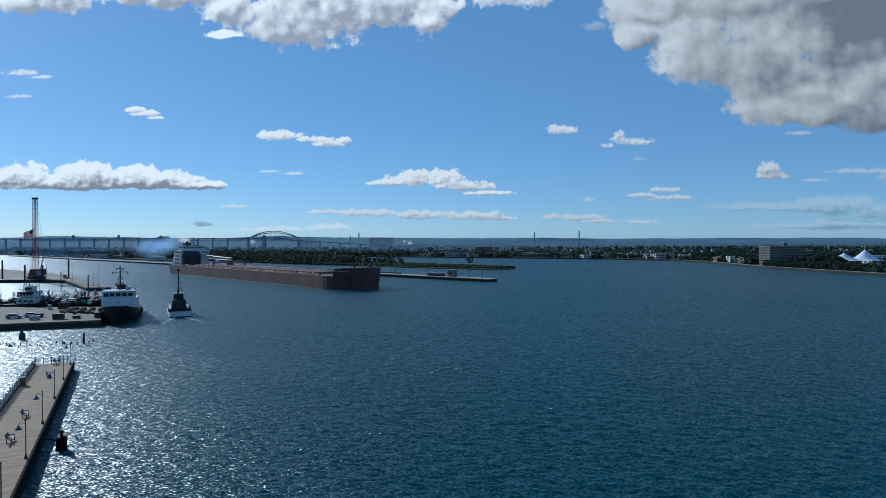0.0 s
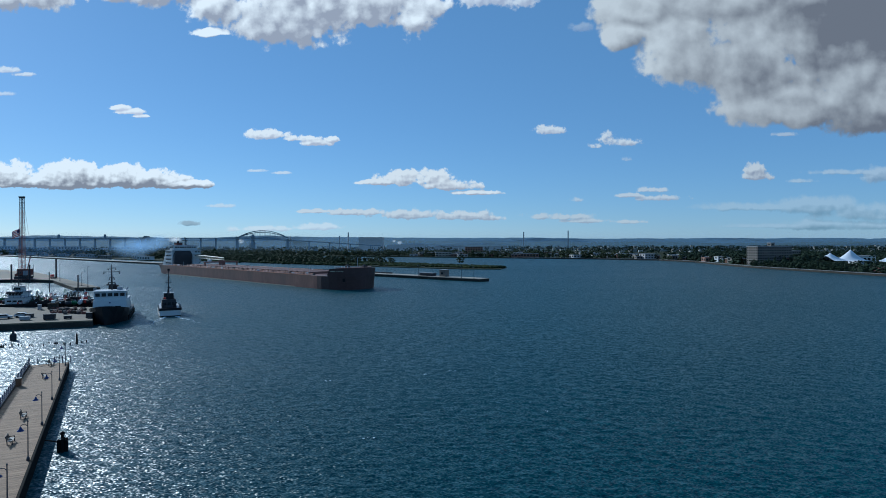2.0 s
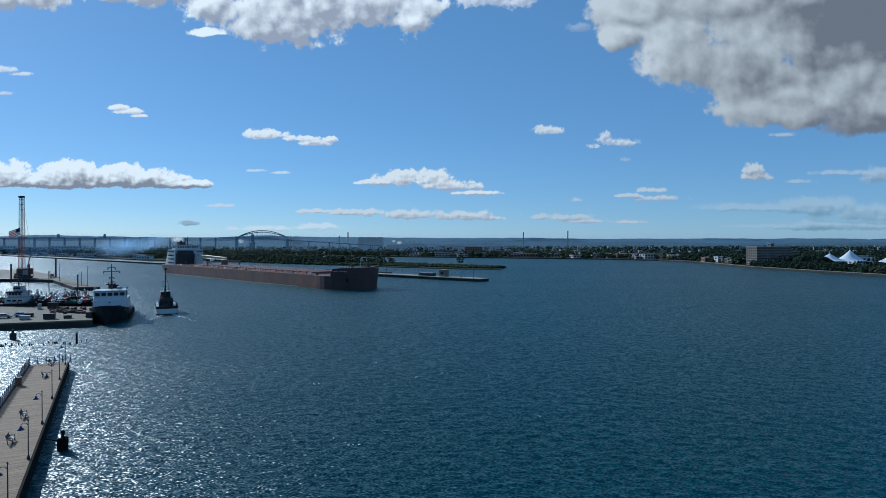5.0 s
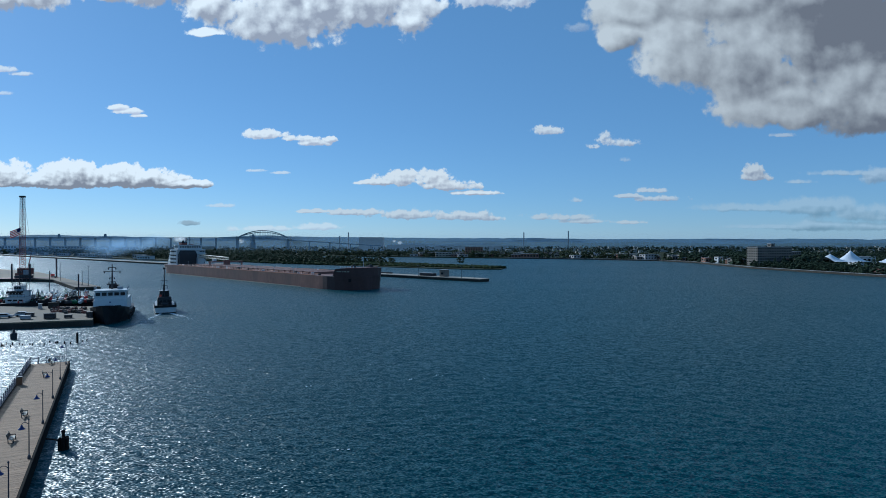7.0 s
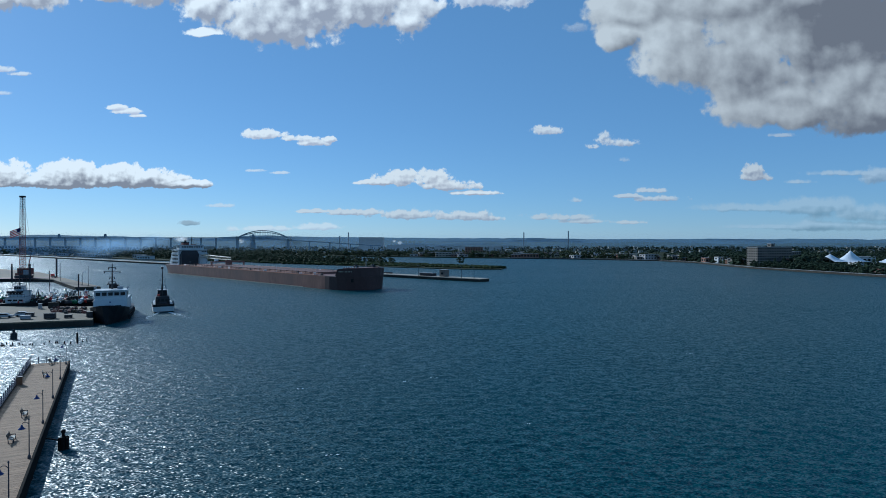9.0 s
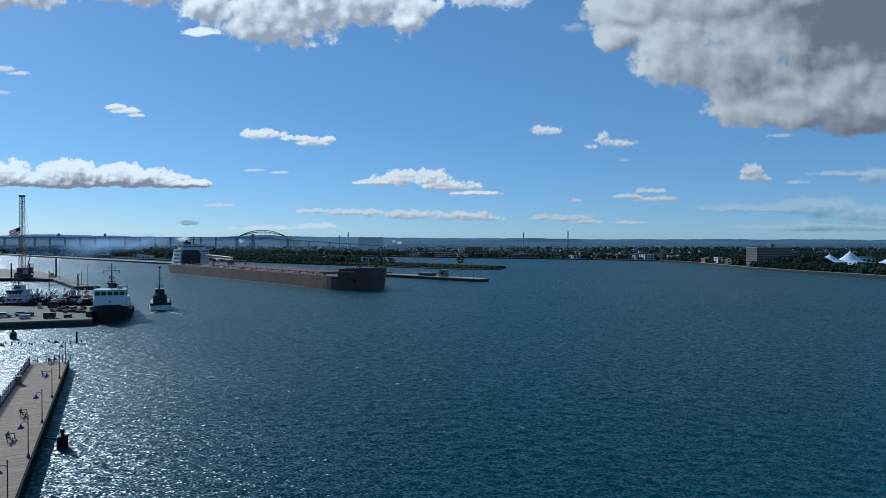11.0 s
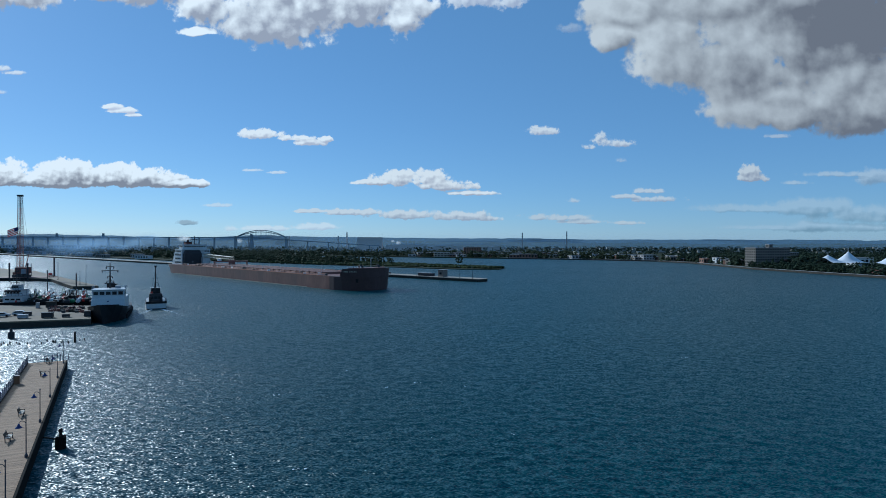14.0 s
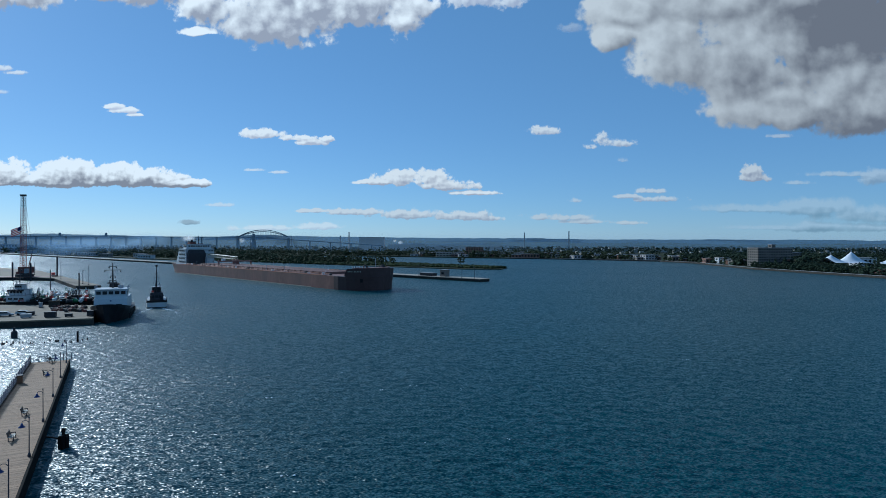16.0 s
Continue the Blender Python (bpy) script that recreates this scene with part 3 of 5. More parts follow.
# ---------------------------------------------------------------- houses and works
def building(name, x, y, w, d, h, rz, mat, label, floors, bays, category="building", z=1.5, roof=M_ROOF, group=""):
    """A block with a parapet roof and its windows as recessed panes on the long front and one end."""
    ob = thing(name, pose(x, y, z, 0, 0, rz), label, category, group)
    part("wall", Shape().box(0, 0, 0, w, d, h), mat, ob)
    s = Shape().box(0, 0, h, w + 0.6, d + 0.6, 0.7)
    part("roof", s, roof, ob)
    fh = h / max(1, floors)
    bw = w / max(1, bays)
    pane = Shape().box(0, 0, 0, bw * 0.55, 0.3, fh * 0.5).mesh("window", M_GLASS)
    for f in range(floors):
        for b in range(bays):
            part("window", pane, M_GLASS, ob, at=pose(-w / 2 + bw * (b + 0.5), -d / 2, fh * (f + 0.32)))
    eb = max(1, int(d / max(bw, 3)))
    for f in range(floors):
        for b in range(eb):
            part("window", pane, M_GLASS, ob, at=pose(-w / 2, -d / 2 + d / eb * (b + 0.5), fh * (f + 0.32), 0, 0, 90))
    return ob


def build_town():
    rnd = random.Random(31)
    # hotel on the waterfront
    building("hotel", 359, 660, 46, 15, 19.6, 16, M_BEIGE, "long beige waterfront hotel block of seven storeys", 7, 20)
    building("hotel_wing", 402, 708, 34, 14, 14, 12, M_BEIGE, "lower beige hotel wing beside the tall block", 5, 12)
    building("roof_house", 361, 660, 5, 5, 3.0, 16, M_BEIGE, "small plant house on the hotel roof", 1, 1, z=21.8)
    # pavilion
    tent("tent_pavilion", 409, 610, ((-17, 0, 13.6), (6, 0, 17.2)), 44, 26, "white tent pavilion with two tall peaks")
    tent("tent_annex", 452, 605, ((0, 0, 12.5),), 24, 18, "smaller white tent with one peak")
    building("white_hall", 447, 640, 20, 14, 9.5, 5, M_WHITE, "low white flat-roofed hall beside the tents", 1, 4)
    building("boat_shed", 352, 470, 24, 8, 3.8, 3, M_RUST, "low red waterfront shed beside the water", 1, 4, roof=M_RUST)
    # far shore buildings
    kinds = [(M_BEIGE, "low beige town building among trees"), (M_BRICK, "brown brick town building among trees"), (M_COPING, "low pale town building among trees"), (M_MILL, "grey town building among trees")]
    for i in range(60):
        x = rnd.uniform(-60, 340)
        y = shore_y(x) + (rnd.uniform(8, 40) if i % 3 == 0 else rnd.uniform(40, 420))
        mat, label = rnd.choice(kinds)
        w, h = rnd.uniform(12, 32), rnd.uniform(3.5, 7.5)
        building("town_building", x, y, w, rnd.uniform(9, 16), h, rnd.uniform(-20, 20), mat, label, max(1, int(h / 3.4)), int(w / 5), group="town buildings")
    building("brick_block", 60, 1165, 34, 16, 17, 0, M_BRICK, "square brown brick block over the trees", 5, 7)
    for i in range(9):
        k = (i + rnd.random() * 0.6) / 9
        w = rnd.uniform(14, 34)
        building("canal_shed", -420 - 560 * k, 850 + 500 * k + rnd.uniform(8, 60), w, 8, rnd.uniform(3.5, 6), rnd.uniform(-35, -20), rnd.choice((M_WHITE, M_MILL, M_BEIGE)), "low pale shed on the canal land", 1, int(w / 5), group="canal sheds")
    for i in range(26):
        k = (i + rnd.random() * 0.7) / 26
        y = 622 + 250 * k
        edge = 314 + (7 if y < 640 else 0) + (17 if 700 < y < 830 else 8)
        x = edge + rnd.uniform(4, 26) + (30 if y < 690 else 0)
        mat, label = rnd.choice(((M_BEIGE, "beige waterfront house among trees"), (M_WHITE, "white waterfront house among trees"), (M_BRICK, "brown waterfront house among trees"), (M_COPING, "pale waterfront house among trees")))
        w, h = rnd.uniform(7, 15), rnd.uniform(3.6, 7.0)
        building("waterfront_house", x, y, w, rnd.uniform(7, 10), h, rnd.uniform(-25, 45), mat, label, max(1, int(h / 3.0)), max(2, int(w / 4)), group="waterfront houses", roof=rnd.choice((M_ROOF, M_BRICK, M_MILL)))
    far = Shape()
    for i in range(300):
        y = rnd.uniform(1350, 3300)
        far.box(rnd.uniform(-0.2, 0.74) * y, y, 1.4, rnd.uniform(5, 18), 8, rnd.uniform(3, 9) * (0.7 + y / 5000), rnd.uniform(-20, 20))
    solid("far_town_roofs", far, M_FAR_TOWN, "pale distant town buildings showing among the trees", "town", "stuff")
    # works behind the bridge
    ob = building("mill_block", -232, 1950, 78, 40, 44, 0, M_MILL, "large plain grey steelworks block", 0, 4)
    building("mill_hall", -120, 1960, 120, 40, 20, 0, M_MILL, "long low grey steelworks hall", 0, 10)
    building("mill_hall", 80, 1980, 260, 40, 14, 0, M_MILL, "long low grey steelworks hall", 0, 16)
    for x, y, w, h, mat in ((-1075, 1720, 95, 17, M_MILL), (-985, 1700, 60, 13, M_WHITE), (-890, 1690, 75, 15, M_MILL), (-1180, 1740, 70, 14, M_WHITE), (-800, 1700, 50, 12, M_BEIGE), (-1260, 1740, 60, 18, M_MILL)):
        building("works_hall", x, y, w, 20, h, 0, mat, "long pale industrial hall behind the canal", 2, int(w / 8), group="works halls")
    for x, y, h in ((-312, 1980, 60), (-520, 2050, 48), (-370, 2150, 50), (310, 2300, 66), (470, 2250, 70)):
        ob = thing("chimney", pose(x, y, 1.5), "tall slender works chimney", "chimney", "works chimneys")
        part("shaft", Shape().lathe([(2.6, 0), (2.0, h), (2.3, h), (2.3, h + 1.5), (1.6, h + 1.5)], 12), M_MILL, ob)
        part("platform", Shape().lathe([(3.2, h * 0.8), (3.2, h * 0.8 + 0.5)], 12), M_STEEL_DARK, ob)
    ob = thing("blast_furnace", pose(-640, 2020, 1.5), "dark steelworks furnace tower with gantries", "furnace")
    part("stack", Shape().lathe([(9, 0), (9, 26), (6, 34), (6, 46), (4, 56)], 12), M_BRIDGE, ob)
    for k in range(4):
        part("gantry", Shape().box(0, 0, 14 + 11 * k, 24 - 3 * k, 16, 0.8), M_BRIDGE, ob)
    for sx in (-10, 10):
        part("leg", Shape().tube([(sx, -6, 0), (sx * 0.6, -6, 52)], 0.8, 6), M_BRIDGE, ob)


def tent(name, x, y, peaks, w, d, label):
    """A membrane drawn up to masts: a smooth skin that sags between peaks and edge."""
    ob = thing(name, pose(x, y, 1.5, 0, 0, 8), label, "tent")
    s = Shape()
    nx, ny = 36, 16
    for j in range(ny + 1):
        for i in range(nx + 1):
            px, py = -w / 2 + w * i / nx, -d / 2 + d * j / ny
            z = 2.6
            for qx, qy, h in peaks:
                r = math.hypot((px - qx) / (w * 0.38), (py - qy) / (d * 0.5))
                z = max(z, 4.0 + (h - 7.0) * max(0.0, 1 - r) ** 1.8 + 3.0 * max(0, 1 - (r * 0.62) ** 2))
            s.v.append((px, py, z))
    for j in range(ny):
        for i in range(nx):
            a = j * (nx + 1) + i
            s.f.append((a, a + 1, a + nx + 2, a + nx + 1))
    part("membrane", s, M_TENT, ob, smooth=True)
    for qx, qy, h in peaks:
        part("mast", Shape().tube([(qx, qy, 0), (qx, qy, h + 2.6)], 0.3, 8), M_GREY, ob)
    for sx in (-1, 1):
        for sy in (-1, 1):
            part("post", Shape().tube([(sx * w * 0.48, sy * d * 0.48, 0), (sx * w * 0.48, sy * d * 0.48, 4)], 0.2, 6), M_GREY, ob)
    return ob


build_town()


def build_shore_trees():
    rnd = random.Random(41)
    protos = []
    for k in range(4):
        h = 10.0 + k
        t, c = tree_shape(rnd, h, h * 0.26, 12, True)
        protos.append((t.mesh("trunk", M_BARK), c.mesh("crown", M_CONIFER)))
    for i in range(64):
        y = rnd.uniform(480, 690)
        x = 0.52 * y + rnd.uniform(4, 46) + max(0, (560 - y) * 0.5) + 8
        if x < 338 or (630 < y < 700 and x < 388):
            continue
        me_t, me_c = protos[i % 4]
        ob = thing("conifer", pose(x, y, 1.5, 0, 0, rnd.uniform(0, 360)), "dark conifer on the town waterfront", "tree", "waterfront trees")
        k = rnd.uniform(0.7, 1.05)
        k = min(k, 0.8) if 0.6 < x / y < 0.78 else k
        ob.scale = (k, k, k)
        part("trunk", me_t, None, ob)
        part("crown", me_c, None, ob)


build_shore_trees()


# ---------------------------------------------------------------- long guide wall
def build_guide_wall():
    # its end lies at (33, 405); local x runs back along the wall
    ob = thing("guide_wall", pose(24, 393, 0, 0, 0, 137.4), "long low concrete guide wall in the river", "sea wall", kind="structure")
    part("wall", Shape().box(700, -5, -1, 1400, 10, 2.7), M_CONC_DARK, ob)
    # sunlit look of the wall's top is put into this paler concrete
    part("coping", Shape().box(700, -5, 1.7, 1400.4, 10.4, 0.35), M_COPING, ob)
    hut = thing("hut", pose(24, 393, 2.05, 0, 0, 137.4) @ pose(36, -5, 0), "small square pale watch hut on the guide wall", "hut")
    part("wall", Shape().box(0, 0, 0, 5, 4.5, 4.6), M_BEIGE, hut)
    part("roof", Shape().box(0, 0, 4.6, 5.6, 5.1, 0.4), M_ROOF, hut)
    part("window", Shape().box(0, 2.25, 1.6, 2.2, 0.2, 1.4), M_GLASS, hut)
    part("door", Shape().box(2.5, 0.5, 0, 0.2, 1.1, 2.1), M_STEEL_DARK, hut)
    shed = thing("shelter", pose(24, 393, 2.05, 0, 0, 137.4) @ pose(52, -5, 0), "long low dark shelter on the guide wall", "shelter")
    part("wall", Shape().box(0, 0, 0, 13, 4, 1.9), M_STEEL_DARK, shed)
    part("roof", Shape().box(0, 0, 1.9, 13.6, 4.6, 0.3), M_ROOF, shed)
    for k, d in enumerate((6, 17, 58, 92, 130)):
        lamp_post(pose(24, 393, 2.05, 0, 0, 137.4) @ pose(d, -1.5, 0), 7.5, "slim dark lamp post on the guide wall", "guide wall lamps")
    canopy = thing("canopy", pose(24, 393, 2.05, 0, 0, 137.4) @ pose(1062, -5, 0), "long white canopy roof on slim posts", "canopy")
    part("roof", Shape().box(0, 0, 2.8, 16, 5, 0.4), M_WHITE, canopy)
    for sx in (-7, 0, 7):
        for sy in (-2, 2):
            part("post", Shape().tube([(sx, sy, 0), (sx, sy, 2.8)], 0.12, 6), M_GREY, canopy)
    for k in range(18):
        part("railing", Shape().box(100 + k * 14, -8.5, 2.05, 13.6, 0.12, 1.0), M_STEEL_DARK, ob)


def lamp_post(m, h, label, group):
    ob = thing("lamp_post", m, label, "lamp post", group)
    part("pole", Shape().tube([(0, 0, 0), (0, 0, h)], 0.14, 6, 0.09), M_POST, ob)
    part("base", Shape().box(0, 0, 0, 0.5, 0.5, 0.4), M_CONC, ob)
    part("arm", Shape().tube([(0, 0, h - 0.1), (0, 0.9, h)], 0.06, 5), M_POST, ob)
    part("lamp_head", Shape().box(0, 1.0, h - 0.12, 0.35, 0.7, 0.2), M_GREY, ob)
    return ob


build_guide_wall()


# ---------------------------------------------------------------- quays with crane, buoys and cutter
def build_quays():
    q = thing("quay", pose(0, 0, 0), "concrete quay with a dark wall", "quay", kind="structure")
    a = [(-106.5, 182.5), (-128, 221), (-260, 221), (-260, 136), (-128.5, 174.5)]
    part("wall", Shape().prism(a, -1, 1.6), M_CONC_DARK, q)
    part("apron", Shape().prism([(x * 1.001, y * 0.9995) for x, y in a], 1.6, 2.0), M_CONC, q)
    q2 = thing("long_quay", pose(0, 0, 0), "long concrete quay reaching into the basin", "quay", kind="structure")
    b = [(-197, 321), (-185, 324), (-330, 490), (-520, 640), (-560, 560), (-380, 440), (-252, 388)]
    part("wall", Shape().prism(b, -1, 1.6), M_CONC_DARK, q2)
    part("apron", Shape().prism([(x * 1.0005, y * 0.9998) for x, y in b], 1.6, 2.0), M_CONC, q2)


build_quays()


def lattice(s, p0, p1, w0, w1, bays, r):
    """A four-chord lattice boom from p0 to p1."""
    p0, p1 = Vector(p0), Vector(p1)
    d = (p1 - p0).normalized()
    side = d.cross(Vector((0, 1, 0.01))).normalized()
    up = side.cross(d)

    def corner(k, j):
        w = w0 + (w1 - w0) * k
        sx, sy = ((-1, -1), (1, -1), (1, 1), (-1, 1))[j % 4]
        return p0 + (p1 - p0) * k + side * (sx * w / 2) + up * (sy * w / 2)

    for j in range(4):
        s.tube([corner(0, j), corner(1, j)], r, 4)
    for b in range(bays):
        k0, k1 = b / bays, (b + 1) / bays
        for j in range(4):
            s.tube([corner(k0, j), corner(k1, j + 1)], r * 0.6, 3)
            s.tube([corner(k1, j), corner(k1, j + 1)], r * 0.6, 3)


def build_crane():
    barge = thing("crane_barge", pose(-285, 402, 0, 0, 0, 12), "flat rusty crane barge moored at the long quay", "barge")
    part("hull", Shape().box(0, 0, -0.8, 46, 16, 2.8), M_BLACK, barge)
    part("deckhouse", Shape().box(2, 3, 2.0, 8, 5, 3.4), M_RUST, barge)
    part("deck", Shape().box(0, 0, 2.0, 45, 15.4, 0.15), M_RUST, barge)
    for x in (-20, 21):
        part("spud", Shape().tube([(x, 6, -1), (x, 6, 15)], 0.55, 8), M_STEEL_DARK, barge)
    c = thing("crane", pose(-281, 402, 2.15), "tall red and white lattice boom crane", "crane")
    part("crawler_base", Shape().box(0, 0, 0, 8, 7, 1.6).box(0, 0, 1.6, 4, 4, 0.8), M_STEEL_DARK, c)
    part("house", Shape().box(0, 1.5, 2.4, 5.5, 8, 4.2), M_RUST, c)
    part("cab", Shape().box(2.9, -2.2, 2.4, 1.8, 2.4, 3.0), M_GREY, c)
    p0, p1 = Vector((-0.2, -1, 4.0)), Vector((0.1, -1, 54.4))
    for k in range(6):
        s = Shape()
        lattice(s, p0.lerp(p1, k / 6), p0.lerp(p1, (k + 1) / 6), 2.7 - 0.12 * k, 2.7 - 0.12 * (k + 1), 5, 0.16)
        part("boom_section", s, M_BOOM_RED if k < 5 else M_STEEL_DARK, c)
    part("boom_head", Shape().box(p1.x, p1.y, p1.z - 0.6, 3.4, 1.4, 1.2).lathe([(0.9, 0), (0.9, 0.5)], 10, p1.x - 1.4, p1.y, p1.z), M_STEEL_DARK, c)
    part("mast", Shape().tube([(0, 4, 6.6), (0, 7, 15)], 0.3, 6), M_RUST, c)
    for sx in (-0.8, 0.8):
        part("pendant", Shape().tube([(p1.x + sx, p1.y, p1.z), (sx, 7, 15)], 0.07, 3), M_STEEL_DARK, c)
    part("hoist_rope", Shape().tube([(p1.x + 0.4, p1.y - 0.6, p1.z), (p1.x + 0.6, p1.y - 0.6, 4.0)], 0.07, 3), M_STEEL_DARK, c)


build_crane()


def build_flag():
    """Striped flag of rigid strips that swing on the halyard."""
    ob = thing("flag", pose(-281.4, 399.7, 30.0), "striped red and white flag with a dark blue canton", "flag")
    part("staff", Shape().tube([(0.7, 0, -0.4), (-0.1, 0, 6.5)], 0.09, 6), M_GREY, ob)
    n = 8
    strips = []
    for k in range(n):
        x0, x1 = -k * 0.75, -(k + 1) * 0.75
        y0, y1 = 0.5 * math.sin(k * 0.9), 0.5 * math.sin((k + 1) * 0.9)
        d0, d1 = -0.33 * k, -0.33 * (k + 1)
        for j in range(9):
            z0, z1 = 5.9 - j * 0.52, 5.9 - (j + 1) * 0.52
            s = Shape()
            vs = []
            for yy in (-0.02, 0.02):
                vs += [(x0, y0 + yy, z0 + d0), (x1, y1 + yy, z0 + d1), (x1, y1 + yy, z1 + d1), (x0, y0 + yy, z1 + d0)]
            s.add(vs, [(0, 1, 2, 3), (7, 6, 5, 4), (0, 4, 5, 1), (2, 6, 7, 3), (1, 5, 6, 2), (0, 3, 7, 4)])
            mat = M_CLOTH_BLUE if (k < 3 and j < 5) else (M_CLOTH_RED if j % 2 == 0 else M_CLOTH_WHITE)
            strips.append(part("canton" if mat is M_CLOTH_BLUE else "stripe", s, mat, ob))
    return ob


flag = build_flag()


def buoy(x, y, z, rz, tilt, color, h, label):
    ob = thing("buoy", pose(x, y, z, 0, 0, rz) @ pose(0, 0, 0.55 if tilt else 0, 0, tilt, 0), label, "buoy", "stored buoys")
    part("hull", Shape().lathe([(0.25, 0), (0.72, 0.2), (0.75, h * 0.5), (0.35, h * 0.55)], 10), color, ob)
    s = Shape()
    for a in range(4):
        s.tube([(0.6 * math.cos(a * 1.57), 0.6 * math.sin(a * 1.57), h * 0.55), (0.25 * math.cos(a * 1.57), 0.25 * math.sin(a * 1.57), h)], 0.06, 4)
    part("cage", s, color, ob)
    part("lantern", Shape().lathe([(0.2, h), (0.2, h + 0.35), (0.05, h + 0.45)], 8), M_WHITE, ob)


def build_quay_things():
    rnd = random.Random(51)
    for i in range(170):
        k = rnd.random()
        x, y = -137 - 36 * k, 226 + rnd.uniform(0, 20)
        if x > -0.592 * y:
            continue
        color, word = rnd.choice(((M_RED, "red"), (M_BLACK, "dark"), (M_STEEL_DARK, "dark"), (M_GREEN, "green"), (M_BLACK, "dark"), (M_RUST, "rusty"), (M_WHITE, "white")))
        tilt = rnd.choice((0, 82, 82))
        buoy(x, y, 2.3, rnd.uniform(0, 360), tilt, color, rnd.uniform(2.8, 4.6), word + " steel buoy stored on the deck barge" + (", lying" if tilt else ", upright"))
    # boxes, container, cars
    for x, y, w, d, h, mat, label in ((-139, 214, 3.0, 2.2, 2.2, M_CONC_DARK, "grey equipment box on the quay"), (-121, 184.5, 3, 1.6, 1.7, M_STEEL_DARK, "dark equipment crate near the quay edge"),
                                      (-116.3, 186.0, 2, 1.2, 1.0, M_STEEL_DARK, "low dark crate near the quay edge"), (-111, 188.5, 1.8, 1.6, 1.7, M_STEEL_DARK, "dark equipment crate near the quay edge"),
                                      (-127.5, 183, 2.6, 1.4, 1.2, M_GREY, "pale equipment box on the quay"), (-122, 214, 3, 2.2, 2.6, M_WHITE, "white storage box on the quay"),
                                      (-142.5, 212, 1.0, 1.0, 1.9, M_GREY, "grey upright locker on the quay"), (-131, 190, 2.2, 1.4, 1.2, M_STEEL_DARK, "dark crate on the quay")):
        ob = thing("crate", pose(x, y, 2.0, 0, 0, 20), label, "crate", "quay crates")
        part("body", Shape().box(0, 0, 0.15, w, d, h - 0.3), mat, ob)
        part("lid", Shape().box(0, 0, h - 0.15, w + 0.1, d + 0.1, 0.15), mat, ob)
        for sx in (-1, 1):
            part("skid", Shape().box(sx * w * 0.4, 0, 0, 0.2, d, 0.15), M_TIMBER, ob)
    for x, y, rz, mat, label in ((-133.5, 190.5, 25, M_WHITE, "white parked car on the quay"), (-136.5, 186.5, 25, M_GREY, "grey parked car on the quay")):
        car(x, y, rz, mat, label)
    # heap of chain and sinkers by the cutter
    for i in range(60):
        y = 198 + rnd.uniform(0, 18)
        x = -rnd.uniform(0.595, 0.655) * y
        ob = thing("sinker", pose(x, y, 2.0, 0, 0, rnd.uniform(0, 90)), "dark concrete sinker block on the quay", "block", "sinker blocks")
        k = rnd.uniform(0.5, 1.1)
        part("block", Shape().box(0, 0, 0, 1.1 * k, rnd.uniform(0.7, 1.5), 0.8 * k, 0, 0.85), rnd.choice((M_CONC_DARK, M_RUST, M_STEEL_DARK)), ob)
        part("lifting_eye", Shape().tube([(-0.15, 0, 0.8 * k - 0.05), (0, 0, 0.8 * k + 0.3), (0.15, 0, 0.8 * k - 0.05)], 0.04, 4), M_STEEL_DARK, ob)
    for x, y, h in ((-240, 376, 11), (-193.5, 327, 11), (-201, 334, 7.6), (-290, 425, 9)):
        lamp_post(pose(x, y, 2.0), h, "tall slim lamp post on the quay", "quay lamps")
    for x, y, h, r in ((-279, 388, 12.8, 0.5), (-270, 392, 12.5, 0.5), (-206, 314, 11.5, 0.22), (-152, 250, 13, 0.25)):
        ob = thing("mooring_pile", pose(x, y, -1), "dark steel mooring pile standing in the basin", "pile", "mooring piles")
        part("shaft", Shape().tube([(0, 0, 0), (0, 0, h)], r, 10), M_STEEL_DARK, ob)
        part("cap", Shape().lathe([(r * 1.1, h), (r * 1.1, h + 0.2), (r * 0.2, h + 0.5)], 10), M_STEEL_DARK, ob)
    truck = thing("truck", pose(-264, 406, 2.0, 0, 0, 130), "small red flatbed truck on the long quay", "truck")
    part("cab", Shape().box(2.4, 0, 0.7, 2.0, 2.3, 2.0, 0, 0.9), M_RED, truck)
    part("bed", Shape().box(-1.2, 0, 0.7, 5.0, 2.3, 0.5), M_STEEL_DARK, truck)
    for sx in (-2.6, 2.4):
        for sy in (-1.0, 1.0):
            part("wheel", Shape().tube([(sx, sy - 0.15, 0.45), (sx, sy + 0.15, 0.45)], 0.45, 10), M_BLACK, truck)


def car(x, y, rz, mat, label):
    ob = thing("car", pose(x, y, 2.0, 0, 0, rz), label, "car", "parked cars")
    prof = [(-2.2, 0.3), (2.2, 0.3), (2.25, 0.75), (1.3, 0.95), (0.6, 1.45), (-1.3, 1.48), (-2.1, 0.95)]
    part("body", Shape().loft([[(px, -0.9, pz) for px, pz in prof], [(px, 0.9, pz) for px, pz in prof]]), mat, ob)
    win = [(1.15, 0.98), (0.58, 1.38), (-1.2, 1.4), (-1.8, 0.98)]
    for sy in (-0.91, 0.91):
        part("side_window", Shape().loft([[(px, sy - 0.01, pz) for px, pz in win], [(px, sy + 0.01, pz) for px, pz in win]]), M_GLASS, ob)
    for sx in (-1.35, 1.4):
        for sy in (-0.85, 0.85):
            part("wheel", Shape().tube([(sx, sy - 0.1, 0.32), (sx, sy + 0.1, 0.32)], 0.32, 10), M_BLACK, ob)


build_quay_things()


